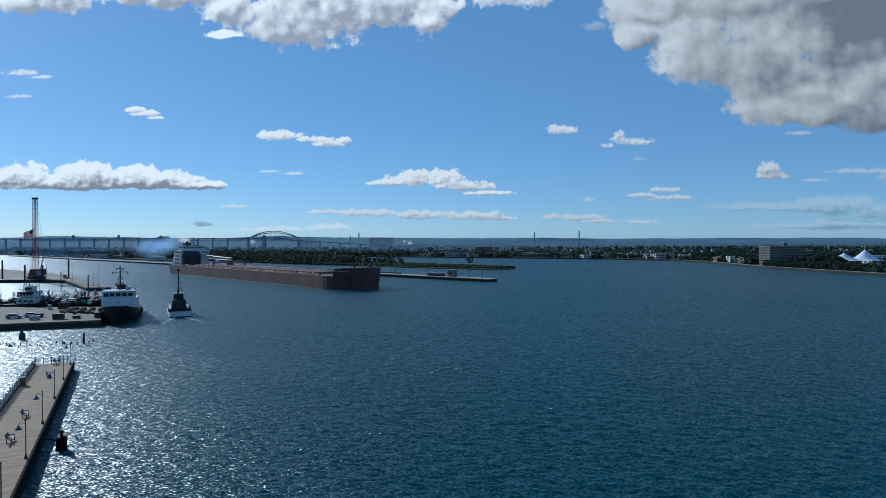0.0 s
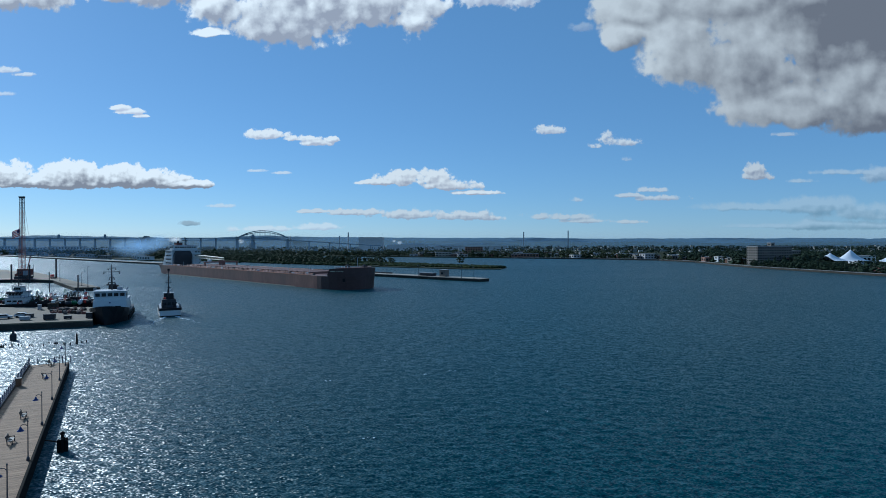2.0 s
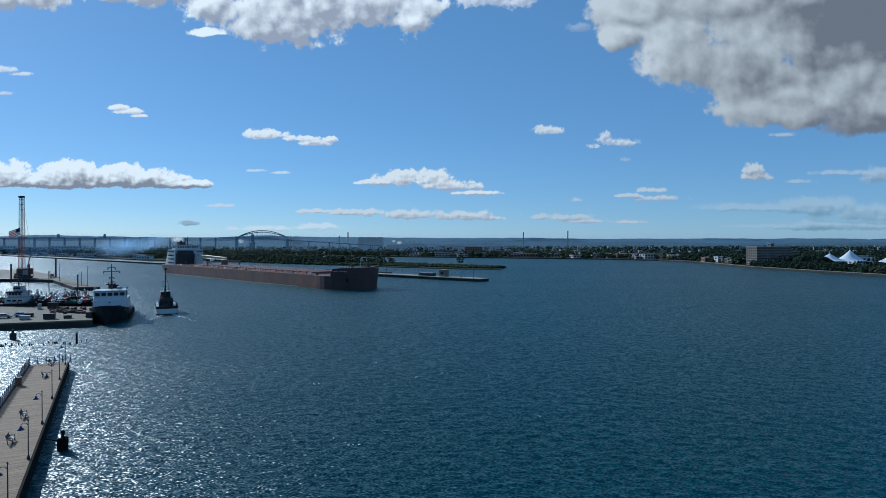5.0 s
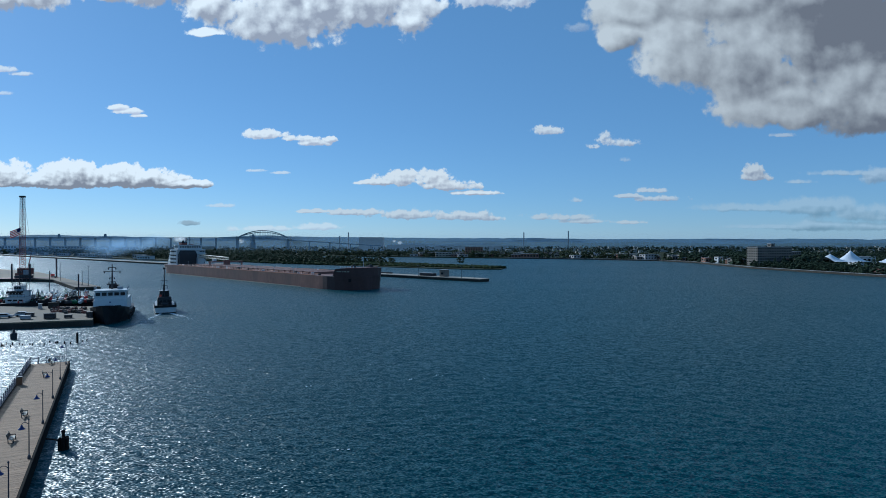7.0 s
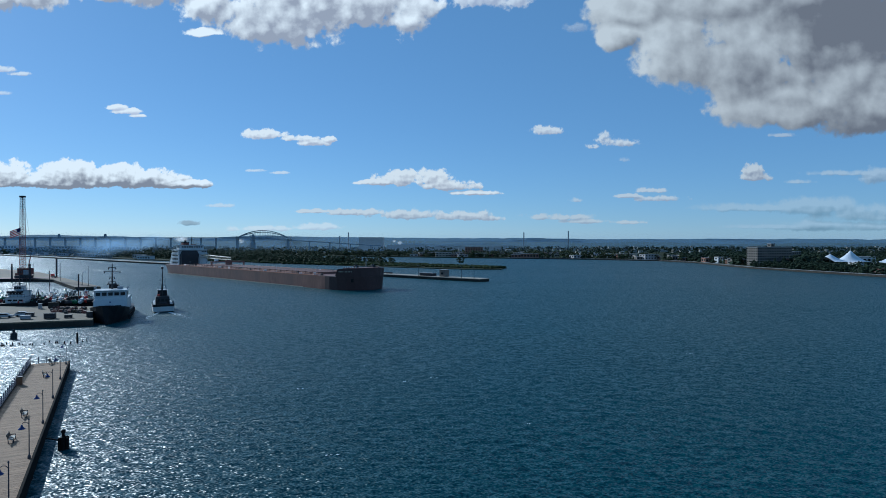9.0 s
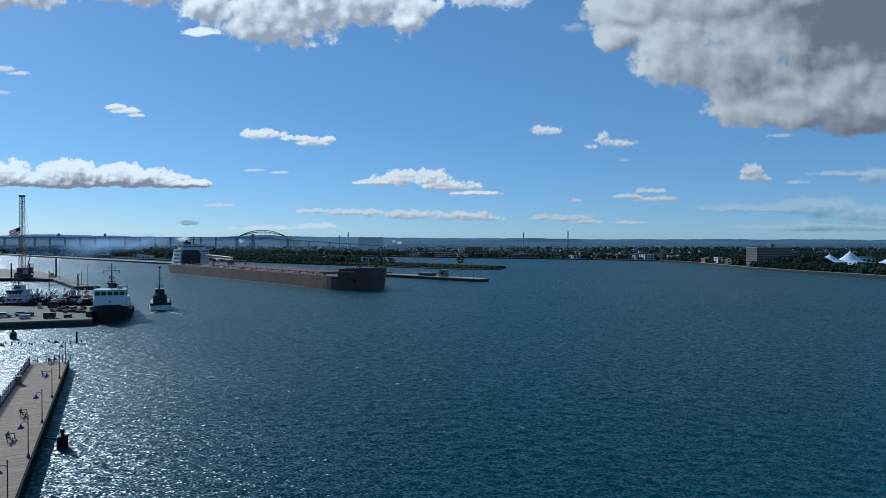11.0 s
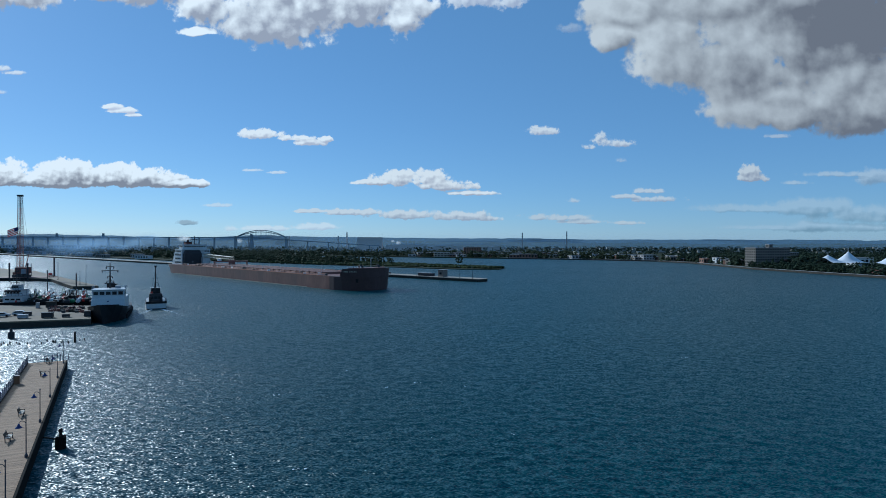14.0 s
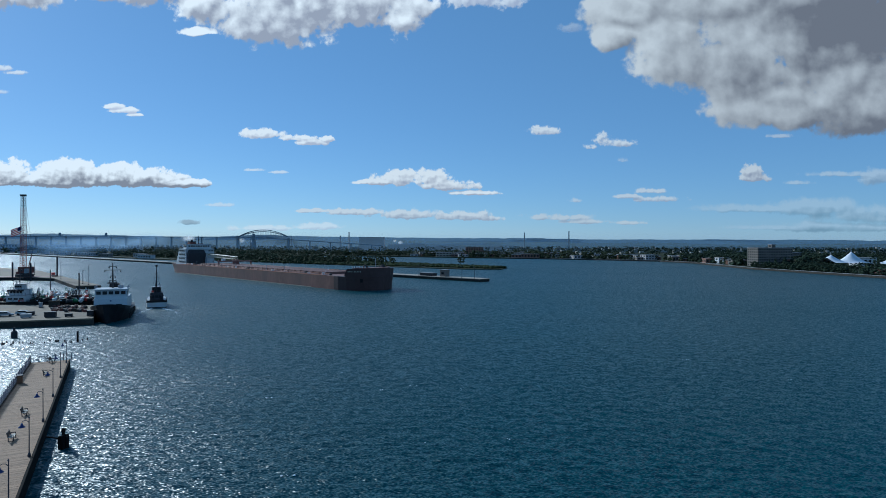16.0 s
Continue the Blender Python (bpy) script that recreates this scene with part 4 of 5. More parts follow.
# ---------------------------------------------------------------- vessels
def hull_rings(stations, z_low=-1.2):
    """Sections from stern to bow: x, half breadth at the waterline, half breadth at the deck, deck height."""
    rings = []
    for x, bw, bd, zd in stations:
        rings.append([(x, -bw * 0.97, z_low), (x, bw * 0.97, z_low), (x, bw, 0.0), (x, (bw + bd) / 2, zd * 0.5), (x, bd, zd), (x, -bd, zd), (x, -(bw + bd) / 2, zd * 0.5), (x, -bw, 0.0)])
    return rings


def window_row(parent, x, y, z, along, count, w, h, depth=0.12):
    """Dark panes in a row, along 'x' or 'y'."""
    if along == "x":
        me = Shape().box(0, 0, 0, w * 0.72, depth, h).mesh("window", M_GLASS)
    else:
        me = Shape().box(0, 0, 0, depth, w * 0.72, h).mesh("window", M_GLASS)
    for k in range(count):
        d = (k - (count - 1) / 2) * w
        part("window", me, None, parent, at=pose(x + (d if along == "x" else 0), y + (d if along == "y" else 0), z))


def build_freighter():
    ob = thing("freighter", pose(-133, 416, 0, 0, 0, -44.3), "long rust-red lake bulk freighter with a white aft house", "ship")
    L, B, D = 141.8, 16.0, 7.2
    st = [(-L, 9.0, 13.5, D), (-L + 3, 11.5, 14.8, D), (-L + 9, 14.5, 15.8, D), (-L + 18, 15.8, B, D), (-L + 40, B, B, D), (0, B, B, D), (L - 32, B, B, D),
          (L - 24, B, B, D), (L - 19.5, 15.8, 15.9, D)]
    part("hull", Shape().loft(hull_rings(st)), M_HULL, ob)
    bow = [(L - 24, 16.0, 16.0), (L - 17, 15.6, 15.8), (L - 11, 14.2, 14.8), (L - 6, 11.6, 12.6), (L - 2.5, 8.0, 9.6), (L - 0.6, 4.0, 6.2), (L, 1.0, 3.2)]

    def half(x, flare):
        """Half breadth of the bow at x, between waterline (0) and deck (1)."""
        for (x0, w0, d0), (x1, w1, d1) in zip(bow, bow[1:]):
            if x0 <= x <= x1:
                k = (x - x0) / (x1 - x0)
                lo, hi = w0 + (w1 - w0) * k, d0 + (d1 - d0) * k
                return lo + (hi - lo) * flare
        return 1.0

    xs = [L - 21, L - 17, L - 14, L - 11, L - 8.5, L - 6, L - 4, L - 2.5, L - 1.4, L - 0.6, L]
    part("bow_plating", Shape().loft([[(x, -half(x, 0) - 0.22, -1.2), (x, half(x, 0) + 0.22, -1.2), (x, half(x, 0.5) + 0.22, D * 0.5), (x, half(x, 1) + 0.22, D + 0.1), (x, -half(x, 1) - 0.22, D + 0.1), (x, -half(x, 0.5) - 0.22, D * 0.5)] for x in [xs[0]] + [x + (0.35 if x > L - 1 else 0) for x in xs[1:]]]), M_BOW_SHADE, ob, "bow plating with the curve's shade put into its colour")
    part("forecastle", Shape().loft([[(x, -half(x, 1) - 0.24, D), (x, half(x, 1) + 0.24, D), (x, half(x, 1) * 1.03 + 0.3, top), (x, -half(x, 1) * 1.03 - 0.3, top)] for x, top in [(L - 11.5, D + 0.9), (L - 10, 11.4)] + [(x, 11.6 + 0.05 * k) for k, x in enumerate(xs[4:])]]), M_BOW_SHADE, ob, "raised bow bulwark with shade put into its colour")
    part("bow_deck", Shape().prism([(L - 9, -12.4), (L - 4, -9), (L - 1, -3), (L - 1, 3), (L - 4, 9), (L - 9, 12.4)], 11.7, 12.1), M_DECK, ob)
    part("deck", Shape().box(0, 0, D, 2 * L - 60, 2 * B - 1.0, 0.12), M_DECK, ob)
    # hatches
    hat = Shape().box(0, 0, 0, 5.6, 20, 1.1).box(0, 0, 1.1, 5.2, 19.6, 0.25).mesh("hatch", M_DECK)
    for k in range(26):
        part("hatch", hat, None, ob, at=pose(L - 42 - k * 7.4, 0, D + 0.12))
    # deck edge rails
    for side in (-1, 1):
        part("fence_rail", Shape().tube([(-L + 40, side * 15.6, D + 1.1), (L - 26, side * 15.6, D + 1.1)], 0.09, 4), M_DECKLINE, ob)
        part("gunwale", Shape().box(0, side * 15.8, D, 2 * L - 60, 0.5, 0.45), M_DECKLINE, ob, "orange deck edge, sunlight put into its colour")
        post = Shape().tube([(0, 0, 0), (0, 0, 1.1)], 0.07, 4).mesh("stanchion", M_DECKLINE)
        for k in range(50):
            part("stanchion", post, None, ob, at=pose(-L + 42 + k * 4.35, side * 15.6, D))
        part("waterline_band", Shape().box(-10, side * 16.02, 0.05, 2 * L - 70, 0.08, 0.32), M_COPING, ob, "pale line along the waterline")
    # deck gear
    rnd = random.Random(61)
    for k in range(46):
        x = rnd.uniform(-L + 45, L - 14)
        part("vent", Shape().box(0, 0, 0, rnd.uniform(0.6, 1.6), rnd.uniform(0.6, 1.6), rnd.uniform(0.8, 1.7)), M_STEEL_DARK if k % 3 else M_WHITE, ob, at=pose(x, rnd.choice((-1, 1)) * rnd.uniform(11.5, 14), D + 0.1))
    for k in range(2):
        part("winch", Shape().box(0, 0, 0, 2.4, 2, 1.0).lathe([(0.7, 1.0), (0.7, 1.5)], 8), M_STEEL_DARK, ob, at=pose(L - 7.5 + k * 2, (-5, 5)[k], 12.1))
    part("bow_mast", Shape().tube([(L - 5, 0, 12.1), (L - 5, 0, 17.0)], 0.2, 6), M_GREY, ob)
    for k in range(6):
        part("bow_post", Shape().box(0, 0, 0, 0.4, 0.4, 0.8), M_WHITE, ob, at=pose(L - 8.5 + 1.2 * k, -(half(L - 8.5 + 1.2 * k, 1) - 1.2), 12.05))
    # bars for the name, a plain shape for the emblem
    for k in range(11):
        if k != 5:
            x = L - 9.6 + k * 0.62
            part("name_bar", Shape().box(0, 0, 0, 0.4, 0.1, 0.5), M_BOOM, ob, at=pose(x, -half(x, 1) * 1.018 - 0.27, 9.8, 0, 0, math.degrees(math.atan2(half(x - 0.3, 1) - half(x + 0.3, 1), 0.6))))
    x = L - 7.2
    part("emblem", Shape().box(0, 0, 0, 3.0, 0.12, 0.6), M_GREY, ob, at=pose(x, -half(x, 1) - 0.16, 8.0, 0, 0, math.degrees(math.atan2(half(x - 0.3, 1) - half(x + 0.3, 1), 0.6))))
    part("draught_mark", Shape().box(0, 0, 0, 0.5, 0.14, 0.5), M_WHITE, ob, at=pose(L - 12, -half(L - 12, 0.3) - 0.1, 2.0, 0, 0, 14))
    part("anchor", Shape().box(0, 0, 0, 1.4, 0.5, 1.8), M_BLACK, ob, at=pose(L - 3.4, -half(L - 3.4, 0.7) - 0.2, 4.4, 0, 0, 48))
    # aft house
    hz = D
    s = Shape().loft([[(-L + 5, -12.0, hz), (-L + 29, -12.5, hz), (-L + 29, 11.5, hz), (-L + 5, 11.0, hz)], [(-L + 12, -11.8, hz + 13), (-L + 29, -12.3, hz + 13), (-L + 29, 11.3, hz + 13), (-L + 12, 10.8, hz + 13)]])
    house = part("aft_house", s, M_WHITE, ob, "white stepped aft deckhouse")
    for k in range(4):
        window_row(house, -L + 20, -12.3 + 0.05 * k, hz + 1.4 + 3.1 * k, "x", 5, 2.8, 1.0, 0.5)
        window_row(house, -L + 29, 8.6, hz + 1.4 + 3.1 * k, "y", 2, 2.4, 1.0)
        part("deck_edge", Shape().box(-L + 19 + 0.8 * k, -0.5, hz + 3.1 * (k + 1), 21 - 1.2 * k, 25.0, 0.25), M_WHITE, house)
    part("conveyor_tower", Shape().box(-L + 30.5, -4.2, hz, 4, 14.5, 9.0).box(-L + 30.5, -4.2, hz + 9, 4, 14.5, 3.2, 0, 0.78), M_STEEL_DARK, ob, "dark unloading tower before the house")
    bridge = part("bridge_house", Shape().box(-L + 22, -0.5, hz + 13, 9, 20, 3.6), M_WHITE, ob)
    window_row(bridge, -L + 26.5, -0.5, hz + 14.6, "y", 9, 2.0, 1.2)
    window_row(bridge, -L + 22, -10.5, hz + 14.6, "x", 4, 2.0, 1.2)
    part("bridge_roof", Shape().box(-L + 22, -0.5, hz + 16.6, 10, 22, 0.35), M_WHITE, ob)
    funnel = part("funnel", Shape().box(-L + 14, -2, hz + 13, 7, 5.5, 5.6, 0, 0.85), M_RUST, ob, "dull red-brown exhaust funnel")
    part("funnel_cap", Shape().box(-L + 14, -2, hz + 18.6, 6.2, 4.9, 0.7), M_BLACK, funnel)
    for k in range(3):
        part("exhaust_pipe", Shape().tube([(-L + 12.6 + 1.4 * k, -2, hz + 19.2), (-L + 12.4 + 1.4 * k, -2, hz + 20.8)], 0.4, 8), M_STEEL_DARK, funnel)
    part("funnel", Shape().box(-L + 14, 5, hz + 13, 5, 4.0, 4.4, 0, 0.85), M_RUST, ob)
    part("radar_mast", Shape().tube([(-L + 24, 0, hz + 17), (-L + 24, 0, hz + 24)], 0.3, 6).box(-L + 24, 0, hz + 21, 0.4, 5, 0.4), M_STEEL_DARK, ob)
    # unloading boom on deck
    s = Shape()
    lattice(s, (-L + 33, 5, D + 7.4), (-L + 90, 5, D + 6.2), 2.6, 1.8, 18, 0.2)
    part("unloading_boom", s, M_BOOM, ob, "cream lattice unloading boom lying forward")
    for side in (-1, 1):
        for k in range(9):
            part("deck_lamp", Shape().tube([(0, 0, 0), (0, 0, 3.4)], 0.1, 5).box(0, 0, 3.4, 0.5, 0.5, 0.3), M_GREY, ob, at=pose(-L + 60 + 24 * k, side * 14.6, D))
    crane_rail = part("hatch_crane", Shape().box(0, -12.6, 0, 1.6, 0.8, 3.6).box(0, 12.6, 0, 1.6, 0.8, 3.6).box(0, 0, 3.6, 2.0, 26.5, 0.9), M_DECK, ob, "dark red travelling hatch crane", at=pose(-L + 98, 0, D + 0.1))
    part("crane_cab", Shape().box(0, -9, 4.5, 2.0, 2.4, 1.6), M_WHITE, crane_rail)
    part("boom_pivot", Shape().box(-L + 34, 5, D, 4, 5, 6.2), M_WHITE, ob)
    part("boom_rest", Shape().box(-L + 88, 5, D, 1.0, 5, 5.4), M_DECK, ob)
    return ob


freighter = build_freighter()


def build_workboat():
    """Seen from astern: white transom and quarters, dark house, tall pole mast."""
    ob = thing("workboat", pose(-100, 210, 0, 0, 0, 114), "white-sterned workboat with a dark house and tall mast", "boat")
    st = [(-11, 3.6, 3.85, 2.2), (-8, 3.9, 4.1, 2.2), (0, 4.0, 4.2, 2.4), (6, 3.2, 3.7, 3.0), (10, 1.6, 2.4, 3.6), (12.5, 0.2, 0.7, 4.1)]
    part("hull", Shape().loft(hull_rings(st)), M_WHITE, ob, "white hull and transom")
    part("boot_stripe", Shape().loft([[(x, -b - 0.05, -0.6), (x, b + 0.05, -0.6), (x, b + 0.07, 0.35), (x, -b - 0.07, 0.35)] for x, b, _, _ in [(-11.05, 3.6, 0, 0)] + st[1:5]]), M_BLACK, ob)
    part("working_deck", Shape().box(-5, 0, 2.2, 12, 7.6, 0.15), M_STEEL_DARK, ob)
    for sy in (-1, 1):
        part("bulwark", Shape().box(-5, sy * 3.95, 2.2, 12, 0.2, 1.0), M_BLACK, ob)
    part("stern_bulwark", Shape().box(-10.9, 0, 2.2, 0.2, 7.6, 0.9), M_BLACK, ob)
    house = part("house", Shape().box(1.5, 0, 2.3, 8, 5.4, 3.2, 0, 0.94), M_STEEL_DARK, ob, "dark deckhouse")
    wheel = part("wheelhouse", Shape().box(3, 0, 5.5, 4.2, 3.8, 2.2, 0, 0.88), M_BLACK, ob)
    window_row(wheel, 0.95, 0, 6.3, "y", 3, 1.0, 0.8)
    window_row(house, -2.5, 0, 3.6, "y", 3, 1.6, 0.9)
    part("roof", Shape().box(3, 0, 7.7, 4.6, 4.0, 0.2), M_GREY, ob)
    part("mast", Shape().tube([(1, 0, 5.5), (1, 0, 16.4)], 0.28, 8, 0.16), M_STEEL_DARK, ob)
    part("mast_head", Shape().box(1, 0, 16.3, 0.6, 0.9, 0.7), M_BLACK, ob)
    part("derrick", Shape().tube([(-1, 0.8, 5.5), (-0.5, 0, 12)], 0.14, 6), M_STEEL_DARK, ob)
    for sy in (-1, 1):
        part("stay", Shape().tube([(-3, sy * 2.8, 2.4), (1, 0, 15)], 0.05, 3), M_STEEL_DARK, ob)
        part("vent", Shape().lathe([(0.4, 0), (0.4, 1.6), (0.6, 1.7), (0.6, 2.2)], 8, -3, sy * 2.2, 2.35), M_STEEL_DARK, ob)
    part("lifeboat", Shape().lathe([(0.1, 0), (0.5, 0.2), (0.55, 0.7), (0.5, 0.75)], 10, -1.2, 1.6, 5.6), M_RED, ob, "small red life raft")
    part("searchlight", Shape().tube([(3.8, -1.2, 7.9), (3.8, -1.2, 8.8)], 0.1, 6).box(3.8, -1.2, 8.8, 0.5, 0.5, 0.45), M_GREY, ob)
    part("crosstree", Shape().box(1, 0, 11.8, 0.15, 2.6, 0.15).box(1, 0, 9.8, 0.15, 1.8, 0.15), M_STEEL_DARK, ob)
    part("winch", Shape().tube([(-5.5, -1.0, 2.95), (-5.5, 1.0, 2.95)], 0.55, 10).box(-5.5, -1.2, 2.35, 1.2, 0.2, 1.2).box(-5.5, 1.2, 2.35, 1.2, 0.2, 1.2), M_STEEL_DARK, ob)
    for k in range(9):
        part("stanchion", Shape().tube([(-10.8 + 1.3 * k, -3.9, 3.2), (-10.8 + 1.3 * k, -3.9, 4.0)], 0.05, 4), M_GREY, ob)
        part("stanchion", Shape().tube([(-10.8 + 1.3 * k, 3.9, 3.2), (-10.8 + 1.3 * k, 3.9, 4.0)], 0.05, 4), M_GREY, ob)
    rnd = random.Random(71)
    foam = Shape()
    for k in range(170):
        d = rnd.random() ** 1.4
        sy = rnd.choice((-1, 1))
        foam.clump((-11.5 - 34 * d, sy * (2.2 + 8.0 * d) + rnd.uniform(-1, 1) * (0.6 + d), 0.0), rnd.uniform(0.12, 0.4) * (1.15 - d), rnd, 0.25)
    part("wake", foam, M_FOAM, ob, "thin white wake foam astern")
    return ob


workboat = build_workboat()
workboat.scale = (0.9, 0.9, 0.95)


def build_cutter():
    """Moored bow towards the open water, white house over a dark hull."""
    ob = thing("cutter", pose(-113, 205, 0, 0, 0, -66), "white and black patrol cutter moored at the quay", "ship")
    st = [(-22, 4.5, 5.2, 2.6), (-16, 5.4, 5.7, 2.6), (0, 5.7, 5.9, 2.8), (9, 5.0, 5.7, 3.4), (15, 3.2, 4.7, 4.2), (19, 1.4, 3.0, 4.8), (21.5, 0.2, 1.0, 5.2)]
    part("hull", Shape().loft(hull_rings(st)), M_BLACK, ob, "black hull with a high bow")
    part("bulwark", Shape().loft([[(x, -b, z), (x, b, z), (x, b + 0.1, z + 0.7), (x, -b - 0.1, z + 0.7)] for x, _, b, z in st[3:]]), M_BLACK, ob)
    house = part("deckhouse", Shape().loft([[(-12, -4.9, 2.7), (9, -4.9, 2.7), (9, 4.9, 2.7), (-12, 4.9, 2.7)], [(-12, -4.8, 6.6), (8.0, -4.8, 6.6), (8.0, 4.8, 6.6), (-12, 4.8, 6.6)]]), M_WHITE, ob, "white deckhouse")
    window_row(house, 8.6, 0, 4.2, "y", 3, 2.4, 0.55, 0.6)
    wheel = part("wheelhouse", Shape().loft([[(-1, -4.6, 6.6), (7.4, -4.6, 6.6), (7.4, 4.6, 6.6), (-1, 4.6, 6.6)], [(-1, -4.7, 9.4), (7.0, -4.7, 9.4), (7.0, 4.7, 9.4), (-1, 4.7, 9.4)]]), M_WHITE, ob, "white wheelhouse with dark windows")
    window_row(wheel, 7.2, 0, 7.9, "y", 5, 1.8, 1.05, 0.35)
    window_row(wheel, 3.5, -4.65, 7.9, "x", 3, 1.8, 1.05, 0.3)
    window_row(wheel, 3.5, 4.65, 7.9, "x", 3, 1.8, 1.05, 0.3)
    part("wheelhouse_roof", Shape().box(3.0, 0, 9.4, 9.0, 10.0, 0.25), M_WHITE, ob)
    part("crest", Shape().box(8.15, 0, 4.6, 0.2, 0.5, 1.4), M_NAVY, ob)
    mast = part("mast", Shape().tube([(1, 0, 9.6), (1, 0, 18.2)], 0.34, 8, 0.12), M_STEEL_DARK, ob)
    for z, w in ((12.0, 2.2), (13.6, 1.6), (15.6, 5.2), (16.9, 2.4)):
        part("yard", Shape().box(1, 0, z, 0.2, w, 0.2).box(1, w * 0.45, z - 0.6, 0.3, 0.3, 0.5).box(1, -w * 0.45, z - 0.6, 0.3, 0.3, 0.5), M_STEEL_DARK, mast)
    part("radar", Shape().box(2.2, 0, 11.2, 0.4, 3.0, 0.4), M_STEEL_DARK, mast)
    part("locker", Shape().box(1, 2.4, 9.65, 1.8, 1.6, 0.9), M_GREY, ob)
    part("funnel", Shape().box(-6, 0, 6.6, 4, 3.2, 4.2, 0, 0.9), M_BLACK, ob)
    for sy in (-1, 1):
        for k in range(7):
            part("fender", Shape().tube([(-10 + 4 * k, sy * 5.9, 0.6), (-10 + 4 * k, sy * 6.0, 2.2)], 0.32, 8), M_BLACK, ob)
        for k in range(8):
            part("stanchion", Shape().tube([(-1 + 1.1 * k, sy * 4.8, 9.6), (-1 + 1.1 * k, sy * 4.8, 10.6)], 0.04, 4), M_GREY, ob)
        part("rail", Shape().tube([(-1, sy * 4.8, 10.6), (7, sy * 4.8, 10.6)], 0.05, 4), M_GREY, ob)
    part("anchor_winch", Shape().box(13, 0, 4.0, 2.2, 2.4, 1.2), M_GREY, ob)
    return ob


build_cutter()


def build_tender():
    """A tender and a deck barge lying behind the quay."""
    ob = thing("buoy_tender", pose(-161.2, 229, 0, 0, 0, 8), "white buoy tender with a dark hull behind the quay", "ship")
    st = [(-22, 4.5, 5, 2.6), (-12, 5, 5.2, 2.6), (6, 5, 5.2, 2.8), (14, 3, 4.2, 3.4), (19, 0.4, 1.4, 3.8)]
    part("hull", Shape().loft(hull_rings(st)), M_BLACK, ob, "black hull")
    house = part("deckhouse", Shape().box(0, 0, 2.6, 6.8, 8, 2.4).box(-0.4, 0, 5.0, 5.0, 6, 2.2).box(-0.6, 0.5, 7.2, 2.8, 3.4, 1.9, 0, 0.9), M_WHITE, ob, "white deckhouse in three tiers")
    window_row(house, 0, -4.0, 3.5, "x", 3, 1.9, 0.6, 0.2)
    window_row(house, -0.4, -3.0, 5.9, "x", 4, 1.1, 0.8, 0.2)
    window_row(house, -0.6, -1.2, 7.9, "x", 3, 0.8, 0.7, 0.4)
    for z, w, d in ((5.0, 7.4, 8.6), (7.2, 5.6, 6.6), (9.1, 3.4, 4.0)):
        part("deck_edge", Shape().box(-0.3, 0, z, w, d, 0.14), M_GREY, ob)
        for k in range(7):
            part("stanchion", Shape().tube([(-0.3 - w / 2 + w * k / 6, -d / 2 + 0.1, z), (-0.3 - w / 2 + w * k / 6, -d / 2 + 0.1, z + 1.0)], 0.05, 4), M_STEEL_DARK, ob)
        part("rail", Shape().tube([(-0.3 - w / 2, -d / 2 + 0.1, z + 1.0), (-0.3 + w / 2, -d / 2 + 0.1, z + 1.0)], 0.05, 4), M_STEEL_DARK, ob)
    mast = part("mast", Shape().tube([(-0.6, 0, 9), (-0.6, 0, 15.5)], 0.2, 6, 0.1), M_STEEL_DARK, ob)
    for z, w in ((11.0, 2.4), (12.6, 3.4), (14.0, 1.6)):
        part("yard", Shape().box(-0.6, 0, z, w, 0.18, 0.18).box(-0.6 + w * 0.4, 0, z + 0.18, 0.3, 0.3, 0.5), M_STEEL_DARK, mast)
    for x, h in ((-2.2, 13.4), (1.6, 12.2), (2.6, 10.5), (-3.2, 9.5)):
        part("whip_aerial", Shape().tube([(x, 0.5, 5.0), (x + 0.1, 0.5, h)], 0.07, 4), M_STEEL_DARK, ob)
    for k in range(5):
        part("life_raft", Shape().tube([(-3.2 + 1.2 * k, -3.4, 6.9), (-2.4 + 1.2 * k, -3.4, 6.9)], 0.35, 8), M_STEEL_DARK, ob)
    part("derrick", Shape().tube([(8, 0, 2.8), (13, -1, 6.2)], 0.22, 6), M_RUST, ob)
    part("bulwark", Shape().box(10, -4.9, 2.7, 9, 0.2, 1.1), M_BLACK, ob)
    barge = thing("deck_barge", pose(-166, 236, 0, 0, 0, 3), "flat black deck barge loaded with stored buoys", "barge")
    part("hull", Shape().box(2, 4, -0.8, 54, 15, 2.9), M_BLACK, barge)
    part("deck", Shape().box(2, 4, 2.1, 53.4, 14.4, 0.2), M_RUST, barge)
    for k in range(12):
        part("bollard", Shape().lathe([(0.25, 2.3), (0.25, 2.9), (0.35, 2.95), (0.3, 3.1)], 8, -22 + 4.3 * k, -3.0, 0), M_STEEL_DARK, barge)


build_tender()


# ---------------------------------------------------------------- timber pier
PIER = pose(-74.4, 119.4, 0, 0, 0, -61.2)    # its outer corner; local x runs back to land, local y to the open side
PIER_LEN, PIER_W, PIER_Z = 125.0, 6.65, 1.6


